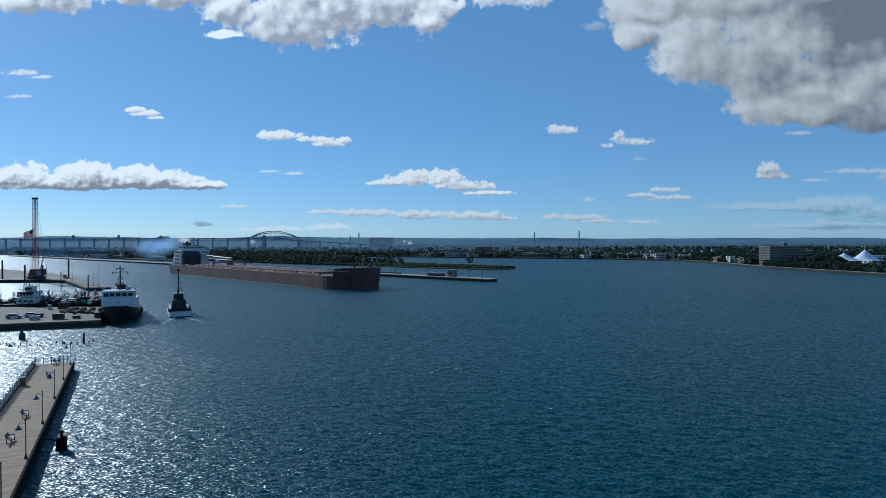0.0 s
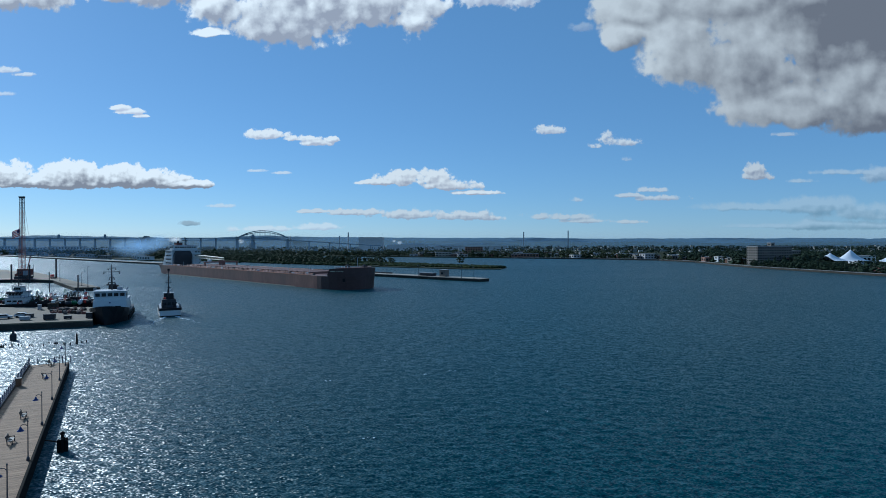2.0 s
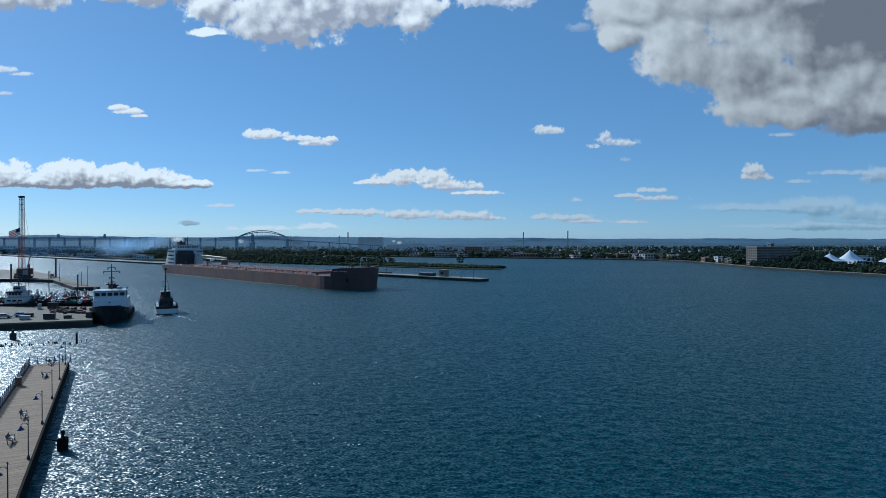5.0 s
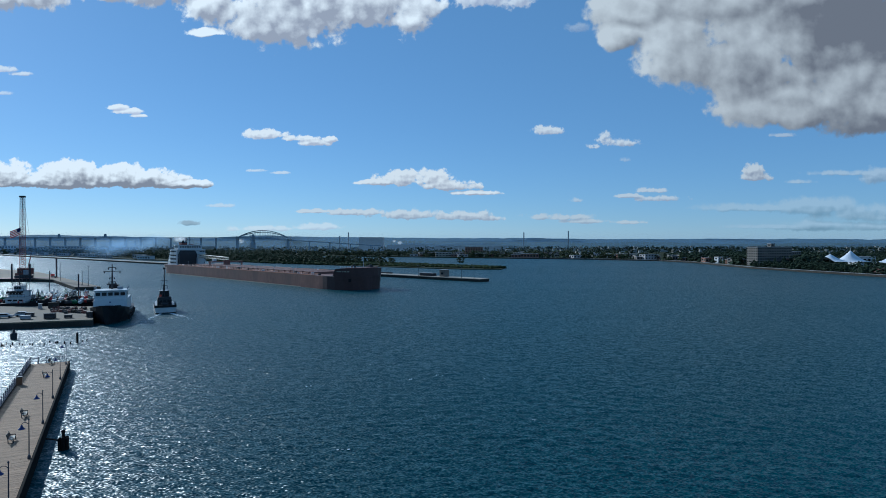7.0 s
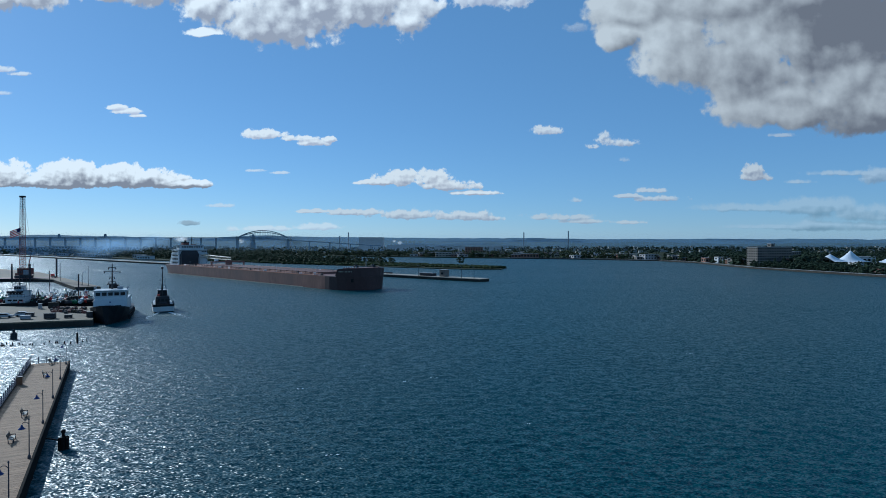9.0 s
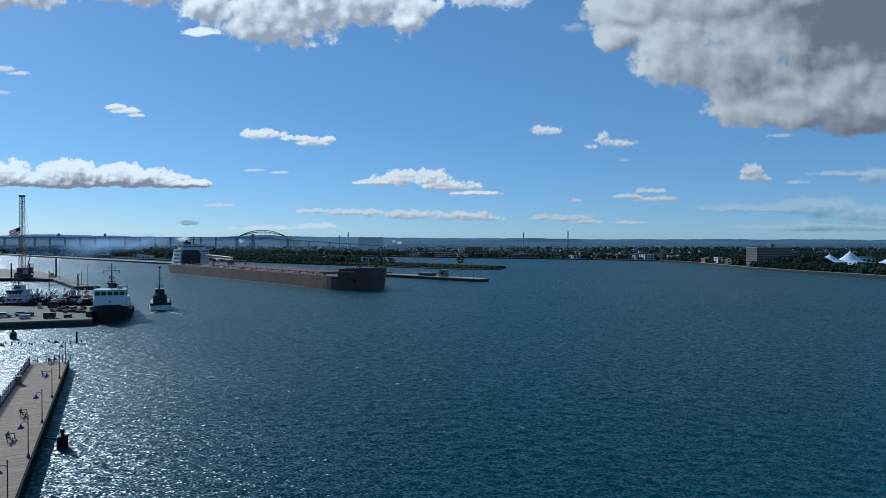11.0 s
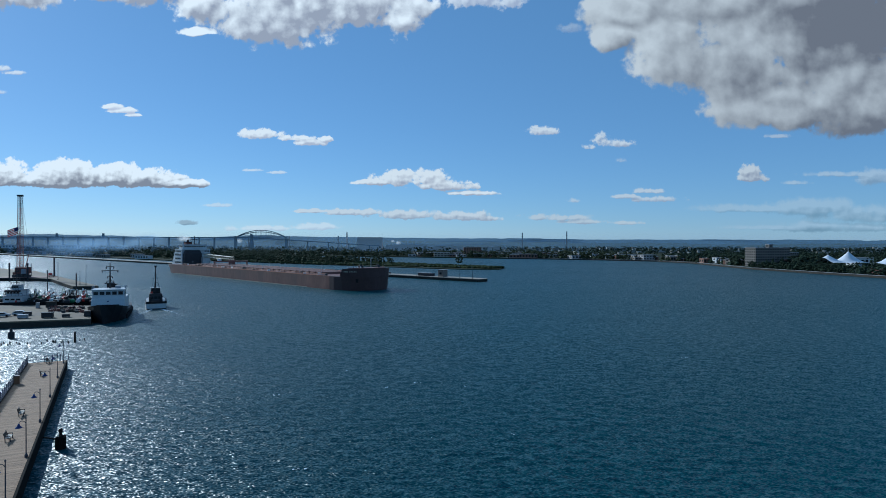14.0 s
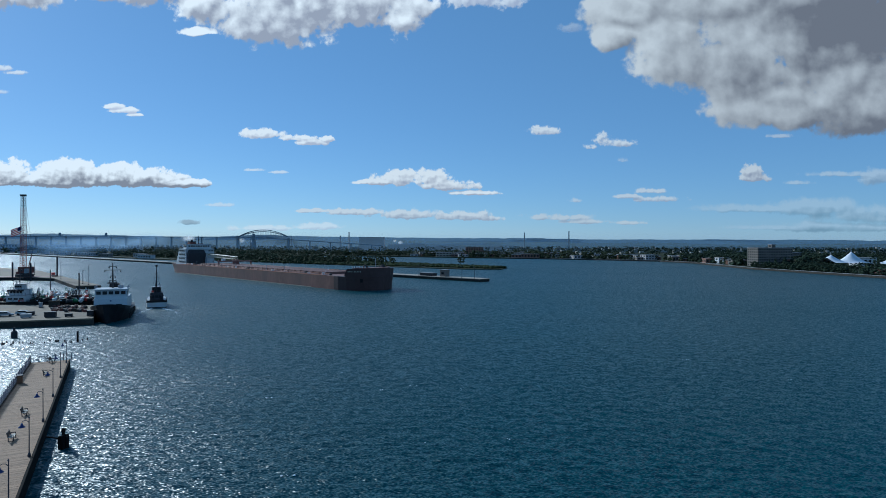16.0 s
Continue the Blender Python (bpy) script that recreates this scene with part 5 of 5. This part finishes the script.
def build_pier():
    ob = thing("timber_pier", PIER, "long weathered timber plank pier with dark sides", "pier")
    s = Shape()
    rnd = random.Random(81)
    n = int(PIER_LEN / 0.25)
    for k in range(n):
        s.box(0.125 + 0.25 * k, -PIER_W / 2, PIER_Z - 0.08 + rnd.uniform(0, 0.012), 0.235, PIER_W - 0.25 + rnd.uniform(-0.04, 0.04), 0.08)
    tagged(part("planks", s, M_PLANK, ob, "sun-bleached deck planks laid across"), kind="stuff")
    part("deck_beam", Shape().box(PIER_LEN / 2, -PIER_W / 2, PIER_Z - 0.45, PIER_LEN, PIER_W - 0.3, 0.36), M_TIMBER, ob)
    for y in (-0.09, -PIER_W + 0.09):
        part("side_wall", Shape().box(PIER_LEN / 2, y, -1.0, PIER_LEN + 0.1, 0.2, PIER_Z + 1.0), M_TIMBER, ob, "near-black side planking")
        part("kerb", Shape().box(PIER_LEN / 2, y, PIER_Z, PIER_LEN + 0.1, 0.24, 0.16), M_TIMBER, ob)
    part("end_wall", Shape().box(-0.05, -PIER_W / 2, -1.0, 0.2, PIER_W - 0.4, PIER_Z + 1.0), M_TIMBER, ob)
    pile = Shape().lathe([(0.22, -1), (0.22, PIER_Z + 0.3), (0.05, PIER_Z + 0.42)], 8).mesh("pile", M_TIMBER)
    for k in range(30):
        part("pile", pile, None, ob, at=pose(0.4 + 4 * k, -PIER_W - 0.15, 0))
    # railing on the far side and round the end
    r = thing("railing", PIER @ pose(0, 0, PIER_Z), "dark blue metal railing along the pier edge", "railing")
    post = Shape().box(0, 0, 0, 0.12, 0.12, 1.25).box(0, 0, 1.25, 0.17, 0.17, 0.1).mesh("post", M_RAIL)
    for k in range(50):
        part("post", post, None, r, at=pose(0.15 + 1.9 * k, -PIER_W + 0.12, 0.16))
    for z in (0.35, 0.6, 0.85, 1.12):
        part("rail", Shape().tube([(0.15, -PIER_W + 0.12, z), (93, -PIER_W + 0.12, z)], 0.06, 5), M_RAIL, r)
    for k in range(5):
        part("post", post, None, r, at=pose(0.15, -PIER_W + 0.12 + 1.35 * (k + 1), 0.0))
    for z in (0.6, 1.12):
        part("rail", Shape().tube([(0.15, -PIER_W + 0.12, z), (0.15, -0.2, z)], 0.04, 5), M_RAIL, r)


build_pier()


def pier_lamp(x, y):
    """A slim post with a gooseneck arm over the deck and a bell shade."""
    ob = thing("pier_lamp", PIER @ pose(x, y, PIER_Z), "slim dark post lamp with a blue bell shade", "lamp", "pier lamps")
    part("pole", Shape().tube([(0, 0, 0), (0, 0, 4.2)], 0.06, 8, 0.045), M_POST, ob)
    part("base", Shape().lathe([(0.16, 0), (0.16, 0.25), (0.09, 0.45)], 8), M_POST, ob)
    part("finial", Shape().lathe([(0.05, 4.2), (0.09, 4.26), (0.02, 4.4)], 8), M_POST, ob)
    part("arm", Shape().tube([(0, 0, 3.75), (0, -0.2, 3.98), (0, -0.45, 4.02), (0, -0.62, 3.9), (0, -0.66, 3.72)], 0.035, 6), M_POST, ob)
    part("shade", Shape().lathe([(0.05, 3.78), (0.1, 3.7), (0.13, 3.54), (0.34, 3.34), (0.36, 3.3), (0.31, 3.3), (0.08, 3.44)], 14, 0, -0.66), M_BLUE, ob, "blue enamelled bell shade", smooth=True)


def bench(x, y, rz):
    ob = thing("bench", PIER @ pose(x, y, PIER_Z, 0, 0, rz), "slatted park bench with dark metal legs", "bench", "pier benches")
    for k in range(4):
        part("seat_slat", Shape().box(0, -0.18 + 0.13 * k, 0.45, 1.6, 0.122, 0.05), M_SLAT, ob)
    for k in range(4):
        part("back_slat", Shape().box(0, 0.32 + 0.035 * k, 0.56 + 0.13 * k, 1.6, 0.04, 0.124), M_SLAT_SHADE, ob, "back slat with its shade put into the colour")
    for sx in (-0.75, 0.75):
        part("end_frame", Shape().tube([(sx, -0.22, 0), (sx, -0.2, 0.66), (sx, 0.3, 0.66)], 0.065, 5).tube([(sx, 0.26, 0), (sx, 0.3, 0.5), (sx, 0.46, 1.08)], 0.05, 5), M_STEEL_DARK, ob)
        part("foot", Shape().box(sx, 0.02, 0, 0.08, 0.6, 0.05), M_STEEL_DARK, ob)


def build_pier_things():
    for k in range(7):
        pier_lamp(3.2 + 14.6 * k, -0.45)
    for x, y, rz in ((1.6, -2.9, 172), (14.3, -2.9, 184), (42.1, -2.9, 180), (53.8, -2.9, 178), (70.0, -2.9, 180)):
        bench(x, y, rz)
    b = thing("litter_bin", PIER @ pose(19.5, -PIER_W + 0.6, PIER_Z), "dark brown boxy litter bin by the railing", "bin")
    part("body", Shape().box(0, 0, 0.05, 0.75, 0.75, 1.2), M_BIN, b)
    part("lid", Shape().box(0, 0, 1.25, 0.85, 0.85, 0.12), M_STEEL_DARK, b)
    # mark on piles beside the pier
    ob = thing("pile_dolphin", pose(-46.2, 72.8, 0), "cluster of dark timber piles beside the pier", "piles")
    for k in range(7):
        a = k * 1.047
        r = 0.0 if k == 6 else 0.42
        part("pile", Shape().lathe([(0.24, -1), (0.22, 1.3 + 0.12 * (k % 3)), (0.1, 1.42 + 0.12 * (k % 3))], 8, r * math.cos(a), r * math.sin(a), 0), M_TIMBER, ob)
    part("post", Shape().lathe([(0.16, 1.2), (0.16, 2.0), (0.24, 2.0), (0.24, 2.3), (0.1, 2.4)], 8), M_TIMBER, ob)
    part("arm", Shape().tube([(0, 0, 1.0), (-1.3, -0.3, 1.35), (-1.9, -0.3, 1.4)], 0.09, 6), M_TIMBER, ob)
    ob = thing("mooring_post", pose(-92.0, 150.7, 0), "single slim dark pile standing in the water", "pile")
    part("shaft", Shape().lathe([(0.26, -1), (0.22, 2.5)], 8), M_TIMBER, ob)
    part("cap", Shape().lathe([(0.26, 2.5), (0.26, 2.65), (0.1, 2.75)], 8), M_STEEL_DARK, ob)
    ob = thing("channel_buoy", pose(-112.5, 157.0, 0), "dark squat channel buoy floating off the quay", "buoy")
    part("float", Shape().lathe([(0.5, -0.4), (0.75, 0.1), (0.75, 1.5), (0.45, 1.8)], 10), M_STEEL_DARK, ob)
    part("top_mark", Shape().lathe([(0.3, 1.8), (0.3, 2.5), (0.15, 2.7)], 8), M_STEEL_DARK, ob)
    rnd = random.Random(91)
    stub = Shape().lathe([(0.15, -0.6), (0.13, 0.35), (0.08, 0.42)], 7)
    me = stub.mesh("shaft", M_TIMBER)
    for k in range(34):
        u = rnd.random()
        x, y = -113 + 23 * u * u + rnd.uniform(-0.5, 0.5), 146 + 6 * u * u + rnd.uniform(-2.6, 2.6)
        ob = thing("pile_stub", pose(x, y, rnd.uniform(-0.1, 0.25)), "short rotten pile stub breaking the water", "pile", "old pile stubs")
        part("shaft", me, None, ob)


build_pier_things()


# ---------------------------------------------------------------- smoke in rigid puffs
def vapour_shell(seed):
    """A bulging lumpy shell of unit size."""
    s = Shape()
    k = 14
    for j in range(k + 1):
        for i in range(k + 1):
            x, z = -1 + 2 * i / k, -1 + 2 * j / k
            r = min(1.0, math.hypot(x, z))
            s.v.append((x, -0.5 * math.sqrt(max(0, 1 - r * r)) * (1 + 0.4 * noise.noise(Vector((x * 2, z * 2, seed)))), z))
    for j in range(k):
        for i in range(k):
            a = j * (k + 1) + i
            if math.hypot(-1 + 2 * (i + 0.5) / k, -1 + 2 * (j + 0.5) / k) < 1.02:
                s.f.append((a, a + 1, a + k + 2, a + k + 1))
    return s


def build_smoke():
    rnd = random.Random(95)
    puffs = []
    for k in range(10):
        age = k / 9
        ob = solid("smoke_puff", vapour_shell(k * 3.1), M_STEAM if k < 2 else M_SMOKE if k < 5 else M_SMOKE_THIN, "thin drifting blue-white exhaust smoke puff", "smoke", smooth=True)
        tagged(ob, group="exhaust smoke")
        size = 4.5 + 1.5 * k if k < 2 else 9.0 + 11.0 * age
        ob.scale = (size * 1.25, size * 0.5, size * 0.62)
        puffs.append((ob, age, rnd.uniform(-1, 1), rnd.uniform(-1, 1)))
    return puffs


puffs = build_smoke()


def steam(x, y, z, size, label):
    ob = solid("steam_plume", vapour_shell(x), M_STEAM, label, "steam", m=pose(x, y, z), smooth=True)
    ob.scale = (size, size * 0.5, size * 0.7)
    return tagged(ob, group="steam plumes")


steam(-140, 1940, 29, 11, "white steam plume over the steelworks")
steam(-158, 1940, 34, 8, "white steam plume over the steelworks")
steam(-640, 1900, 34, 14, "white steam plume low over the works")


# ---------------------------------------------------------------- clouds of the backdrop
CLOUD_Y = 4700.0


CLOUD_COUNT = []


def cloud(blobs, seed, dark=0.45, light=0.9, fine=1.0, thick=1.0, soft_edge=0.35, shades=(), belly=0.25, ragged=1.3, cool=0.0, span=(-0.75, 0.3)):
    """A far glowing cloud of the sky's backdrop, about blobs (right, up, half width, half height), in thousandths of
    its distance;
    sun and shade are painted into its glow, and shades are its darker (negative) and brighter masses."""
    m, n, l = tree_of("cloud_vapour")
    n.remove(n["Principled BSDF"])
    x0, x1 = min(b[0] - b[2] * 1.25 for b in blobs), max(b[0] + b[2] * 1.25 for b in blobs)
    z0, z1 = min(b[1] - b[3] * 1.0 for b in blobs), max(b[1] + b[3] * 1.3 for b in blobs)
    K = CLOUD_Y / 1000.0
    co = n.new("ShaderNodeTexCoord")

    def math2(op, a, b=0.0):
        k = n.new("ShaderNodeMath")
        k.operation = op
        for i, v in enumerate((a, b)):
            if isinstance(v, (int, float)):
                k.inputs[i].default_value = v
            else:
                l.new(v, k.inputs[i])
        return k.outputs[0]

    def radial(sep, bx, bz, rx, rz, flat):
        """One at the middle of an ellipse, nought at its rim."""
        ex = math2("DIVIDE", math2("SUBTRACT", sep.outputs[0], bx), rx)
        ez = math2("DIVIDE", math2("SUBTRACT", sep.outputs[2], bz), rz)
        if flat:
            ez = math2("MAXIMUM", ez, math2("MULTIPLY", ez, -1.7))
        return math2("SUBTRACT", 1.0, math2("SQRT", math2("ADD", math2("MULTIPLY", ex, ex), math2("MULTIPLY", ez, ez))))

    def field(dx, dz, detail_fine):
        """Density of the vapour, sampled a little aside."""
        mp = n.new("ShaderNodeMapping")
        mp.inputs["Location"].default_value = (dx, 0, dz)
        mp.inputs["Scale"].default_value = (1 / K, 0, 1 / K)
        l.new(co.outputs["Object"], mp.inputs[0])
        sep = n.new("ShaderNodeSeparateXYZ")
        l.new(mp.outputs[0], sep.inputs[0])
        total = None
        for b in blobs:
            d = radial(sep, *b, True)
            total = d if total is None else math2("MAXIMUM", total, d)
        off = n.new("ShaderNodeVectorMath")
        off.inputs[1].default_value = (seed * 17.3, seed * 5.1, seed * 9.7)
        l.new(mp.outputs[0], off.inputs[0])
        out = math2("MULTIPLY", math2("MINIMUM", total, 0.6), 1.1)
        octaves = [(0.011 * fine, 2, 1.25), (0.03 * fine, min(detail_fine, 3), 1.35)]
        if detail_fine > 4:
            octaves.append((0.075 * fine, detail_fine, 0.85 if fine < 1.5 else 0.55))
        for scale, detail, w in octaves:
            t = n.new("ShaderNodeTexNoise")
            t.inputs["Scale"].default_value, t.inputs["Detail"].default_value, t.inputs["Roughness"].default_value = scale, detail, 0.6
            l.new(off.outputs[0], t.inputs["Vector"])
            out = math2("ADD", out, math2("MULTIPLY", math2("SUBTRACT", t.outputs[0], 0.5), w * ragged))
        return out, sep

    here, sep = field(0, 0, 8)
    soft, _ = field(0, 0, 1.6)
    sunward, _ = field(-6.0 / fine, 8.0 / fine, 1.6)
    alpha = n.new("ShaderNodeMapRange")
    alpha.interpolation_type = "SMOOTHSTEP"
    alpha.inputs["From Min"].default_value, alpha.inputs["From Max"].default_value = -0.04, soft_edge
    alpha.inputs["To Max"].default_value = thick
    l.new(here, alpha.inputs[0])
    # painted light: brighter where density falls towards the sun, darker in the belly
    lit = math2("ADD", math2("MULTIPLY", math2("SUBTRACT", soft, sunward), 1.5), math2("MULTIPLY", math2("SUBTRACT", here, soft), 0.85))
    lit = math2("SUBTRACT", lit, math2("MULTIPLY", soft, 0.35))
    mid, tall = sum(b[1] for b in blobs) / len(blobs), max(b[3] for b in blobs)
    lit = math2("ADD", lit, math2("MULTIPLY", math2("DIVIDE", math2("SUBTRACT", sep.outputs[2], mid), tall), belly))
    for x, z, rx, rz, w in shades:
        lit = math2("ADD", lit, math2("MULTIPLY", math2("MAXIMUM", radial(sep, x, z, rx, rz, False), 0.0), w))
    tone = n.new("ShaderNodeMapRange")
    tone.inputs["From Min"].default_value, tone.inputs["From Max"].default_value = span
    l.new(lit, tone.inputs[0])
    col = n.new("ShaderNodeMix")
    col.data_type = "RGBA"
    l.new(tone.outputs[0], col.inputs["Factor"])
    col.inputs[6].default_value = (dark * (1.08 - 0.35 * cool), dark * 0.99, dark * (0.99 + 0.12 * cool), 1)
    col.inputs[7].default_value = (light * (1.11 - 0.22 * cool), light, light * (0.87 + 0.15 * cool), 1)
    em, tr, mix = n.new("ShaderNodeEmission"), n.new("ShaderNodeBsdfTransparent"), n.new("ShaderNodeMixShader")
    l.new(col.outputs[2], em.inputs[0])
    l.new(alpha.outputs[0], mix.inputs[0])
    l.new(tr.outputs[0], mix.inputs[1])
    l.new(em.outputs[0], mix.inputs[2])
    l.new(mix.outputs[0], n["Material Output"].inputs[0])
    s = Shape()
    s.add([(x0 * K, 0, z0 * K), (x1 * K, 0, z0 * K), (x1 * K, 0, z1 * K), (x0 * K, 0, z1 * K)], [(0, 1, 2, 3)])
    ob = solid("backdrop_cloud", s, m, "ragged cloud in the far sky, sunlight painted into its glow" if dark > 0.35 else "large cloud in the far sky, grey belly shade painted into its glow", "cloud", "structure")
    CLOUD_COUNT.append(1)
    up = sum(b[1] for b in blobs) / len(blobs)
    return ob, up, CLOUD_Y - 7.0 * len(CLOUD_COUNT)


def P(*rows):
    """Ellipses, as thousandths of the distance right of the middle and above the horizon."""
    return [((x - 784) / 1.061, (432 - y - (-0.4 * ry if ry < 40 else 0)) / 1.061, rx / 1.061, (0.85 if ry < 40 else 1.0) * ry / 1.061, *w) for x, y, rx, ry, *w in rows]


clouds = [
    cloud(P((50, -10, 130, 48), (240, -14, 130, 44), (385, 15, 60, 60), (368, 66, 34, 13), (490, 28, 110, 98), (575, 22, 100, 98), (645, 20, 90, 80), (715, 24, 62, 78), (500, -90, 420, 110)),
          1.0, 0.42, 1.0, 0.7, 1.0, 0.3, P((520, 45, 150, 55, -0.25), (690, 50, 60, 40, -0.2)), 0.15, 1.4, 0.0, (-0.65, 0.22)),
    cloud(P((850, 14, 52, 34), (905, 0, 44, 40)), 21.0, 0.55, 0.9, 1.5, 0.8, 0.4),
    cloud(P((1115, 22, 85, 52), (1095, 70, 44, 42), (1190, 98, 92, 110), (1330, 125, 100, 135), (1385, 192, 130, 72), (1530, 175, 190, 108), (1450, 60, 270, 150), (1260, -10, 220, 120)),
          2.0, 0.2, 0.68, 0.6, 1.0, 0.3, P((1530, 30, 210, 140, -1.4), (1540, 240, 190, 60, -1.0), (1370, 75, 80, 60, 0.5), (1330, 125, 180, 60, -0.45), (1130, 60, 130, 150, 0.45), (1500, 120, 90, 45, 0.4)), 0.0, 1.0, 0.0, (-1.0, 0.5)),
    cloud(P((15, 327, 66, 34), (130, 328, 80, 33), (200, 329, 74, 30), (270, 331, 66, 25), (325, 333, 52, 12), (90, 332, 150, 20)), 3.5, 0.3, 0.98, 1.4, 1.0, 0.2, (), 0.45, 1.0, 0.0, (-0.55, 0.2)),
    cloud(P((470, 247, 48, 14), (530, 251, 40, 9), (555, 259, 30, 10), (585, 253, 16, 8)), 4.0, 0.55, 0.92, 2.2, 1.0, 0.3),
    cloud(P((215, 197, 20, 8), (234, 204, 28, 8), (250, 210, 18, 5)), 5.0, 0.65, 0.95, 2.4, 1.0, 0.3, (), 0.1, 0.8),
    cloud(P((735, 328, 70, 24), (668, 328, 46, 8), (785, 337, 58, 15), (842, 346, 40, 6)), 6.0, 0.45, 0.85, 2.0, 1.0, 0.3, (), 0.4),
    cloud(P((970, 241, 32, 13)), 7.0, 0.5, 0.8, 2.4, 0.9, 0.4),
    cloud(P((1086, 262, 38, 13), (1066, 258, 18, 18), (1046, 266, 16, 8)), 8.0, 0.45, 0.78, 2.4, 0.85, 0.5),
    cloud(P((560, 378, 44, 6), (640, 382, 76, 9), (720, 388, 66, 13), (820, 390, 66, 13), (868, 392, 28, 9)), 9.0, 0.42, 0.74, 2.0, 0.85, 0.4, (), 0.4),
    cloud(P((1330, 322, 34, 12), (1325, 318, 18, 20)), 10.0, 0.38, 0.68, 2.2, 0.9, 0.4),
    cloud(P((1146, 343, 28, 7), (1156, 358, 50, 9), (1106, 352, 34, 6)), 11.0, 0.42, 0.7, 2.2, 0.75, 0.5),
    cloud(P((985, 390, 66, 9), (1030, 396, 50, 7), (1105, 398, 44, 7)), 15.0, 0.4, 0.66, 2.0, 0.7, 0.5),
    cloud(P((1320, 376, 110, 13), (1430, 380, 110, 26), (1540, 394, 130, 34), (1470, 410, 160, 16), (1360, 406, 110, 8)), 12.0, 0.3, 0.56, 1.2, 0.75, 0.6, (), 0.5, 0.9, 1.0),
    cloud(P((1490, 314, 80, 9), (1545, 326, 54, 26), (1400, 328, 26, 7)), 22.0, 0.34, 0.62, 1.7, 0.65, 0.6, (), 0.3, 1.0, 0.5),
    cloud(P((22, 136, 40, 9), (55, 142, 22, 6)), 13.0, 0.6, 0.9, 2.4, 0.8, 0.6),
    cloud(P((22, 176, 26, 6)), 16.0, 0.6, 0.9, 2.6, 0.6, 0.7),
    cloud(P((470, 308, 22, 5), (500, 312, 24, 5)), 17.0, 0.6, 0.85, 2.4, 0.7, 0.5),
    cloud(P((398, 369, 28, 6)), 18.0, 0.6, 0.8, 2.4, 0.6, 0.6),
    cloud(P((570, 408, 50, 9), (480, 410, 60, 8)), 14.0, 0.6, 0.85, 2.0, 0.6, 0.5),
    cloud(P((350, 400, 24, 7)), 19.0, 0.25, 0.4, 2.4, 0.75, 0.6, (), 0.3, 1.0, 0.8),
    cloud(P((1010, 361, 16, 7)), 23.0, 0.45, 0.7, 2.6, 0.6, 0.6),
    cloud(P((1092, 292, 11, 7)), 24.0, 0.45, 0.7, 2.6, 0.4, 0.7),
    cloud(P((1362, 250, 26, 6)), 25.0, 0.4, 0.66, 2.2, 0.55, 0.6),
    cloud(P((1012, 72, 34, 13)), 26.0, 0.45, 0.7, 2.2, 0.35, 0.8),
]


# ---------------------------------------------------------------- what moves
def motions():
    # freighter: mid-ship place and heading
    def ship(bx, by, head):
        c, s = math.cos(radians(head)), math.sin(radians(head))
        return pose(bx - c * 151.3, by - s * 151.3, 0, 0, 0, head)

    walk(freighter, [(0.0, ship(-39.2, 325.5, -46.3)), (4.0, ship(-36.2, 322.8, -46.6)), (8.0, ship(-33.2, 319.6, -46.9)),
                     (12.0, ship(-30.0, 316.6, -47.2)), (16.0, ship(-27.0, 313.7, -47.4))])
    walk(workboat, [(0.0, pose(-97.0, 214.0, 0, 0, 0, 117)), (4.0, pose(-101.0, 219.5, 0, 0, 0, 117)), (8.0, pose(-105.4, 226.0, 0, 0, 0, 117)),
                    (12.0, pose(-110.0, 232.5, 0, 0, 0, 117)), (16.0, pose(-114.4, 239.0, 0, 0, 0, 116))])
    walk(flag, [(0.0, flag.matrix_basis @ pose(0, 0, 0, 0, 0, 14)), (1.5, flag.matrix_basis @ pose(0, 0, 0, 0, 0, -8)), (3.0, flag.matrix_basis @ pose(0, 0, 0, 0, 0, 20)),
                (5.0, flag.matrix_basis @ pose(0, 0, 0, 0, 0, 42)), (7.0, flag.matrix_basis @ pose(0, 0, 0, 0, 0, 55)), (9.0, flag.matrix_basis @ pose(0, 0, 0, 0, 0, 30)),
                (11.0, flag.matrix_basis @ pose(0, 0, 0, 0, 0, 50)), (13.0, flag.matrix_basis @ pose(0, 0, 0, 0, 0, 34)), (16.0, flag.matrix_basis @ pose(0, 0, 0, 0, 0, 22))])
    for k, (ob, age, a, b) in enumerate(puffs):
        rows = []
        for t in (0.0, 4.0, 8.0, 12.0, 16.0):
            d = 3 * k + 2 if k < 2 else 6 + age * (38 + 6.2 * t)
            sink = 1 - 7 * age + 3.0 * a * age
            rows.append((t, pose(-233 + 1.0 * t - d, 526 - 0.5 * t + 0.12 * d + 2 * k, 28.5 + sink, 0, 4 * a, 8 * b)))
        walk(ob, rows)
    walk(water, [(0.0, pose(4, 7.5, 0)), (8.0, pose(0, 0, 0)), (16.0, pose(-4, -7.5, 0))])
    for ob, up, far in clouds:
        shift = 0.0675 * up * CLOUD_Y / 1000.0
        walk(ob, [(0.0, pose(shift * 0.5, far, 25)), (8.0, pose(0, far, 25)), (16.0, pose(-shift * 0.5, far, 25))])


motions()
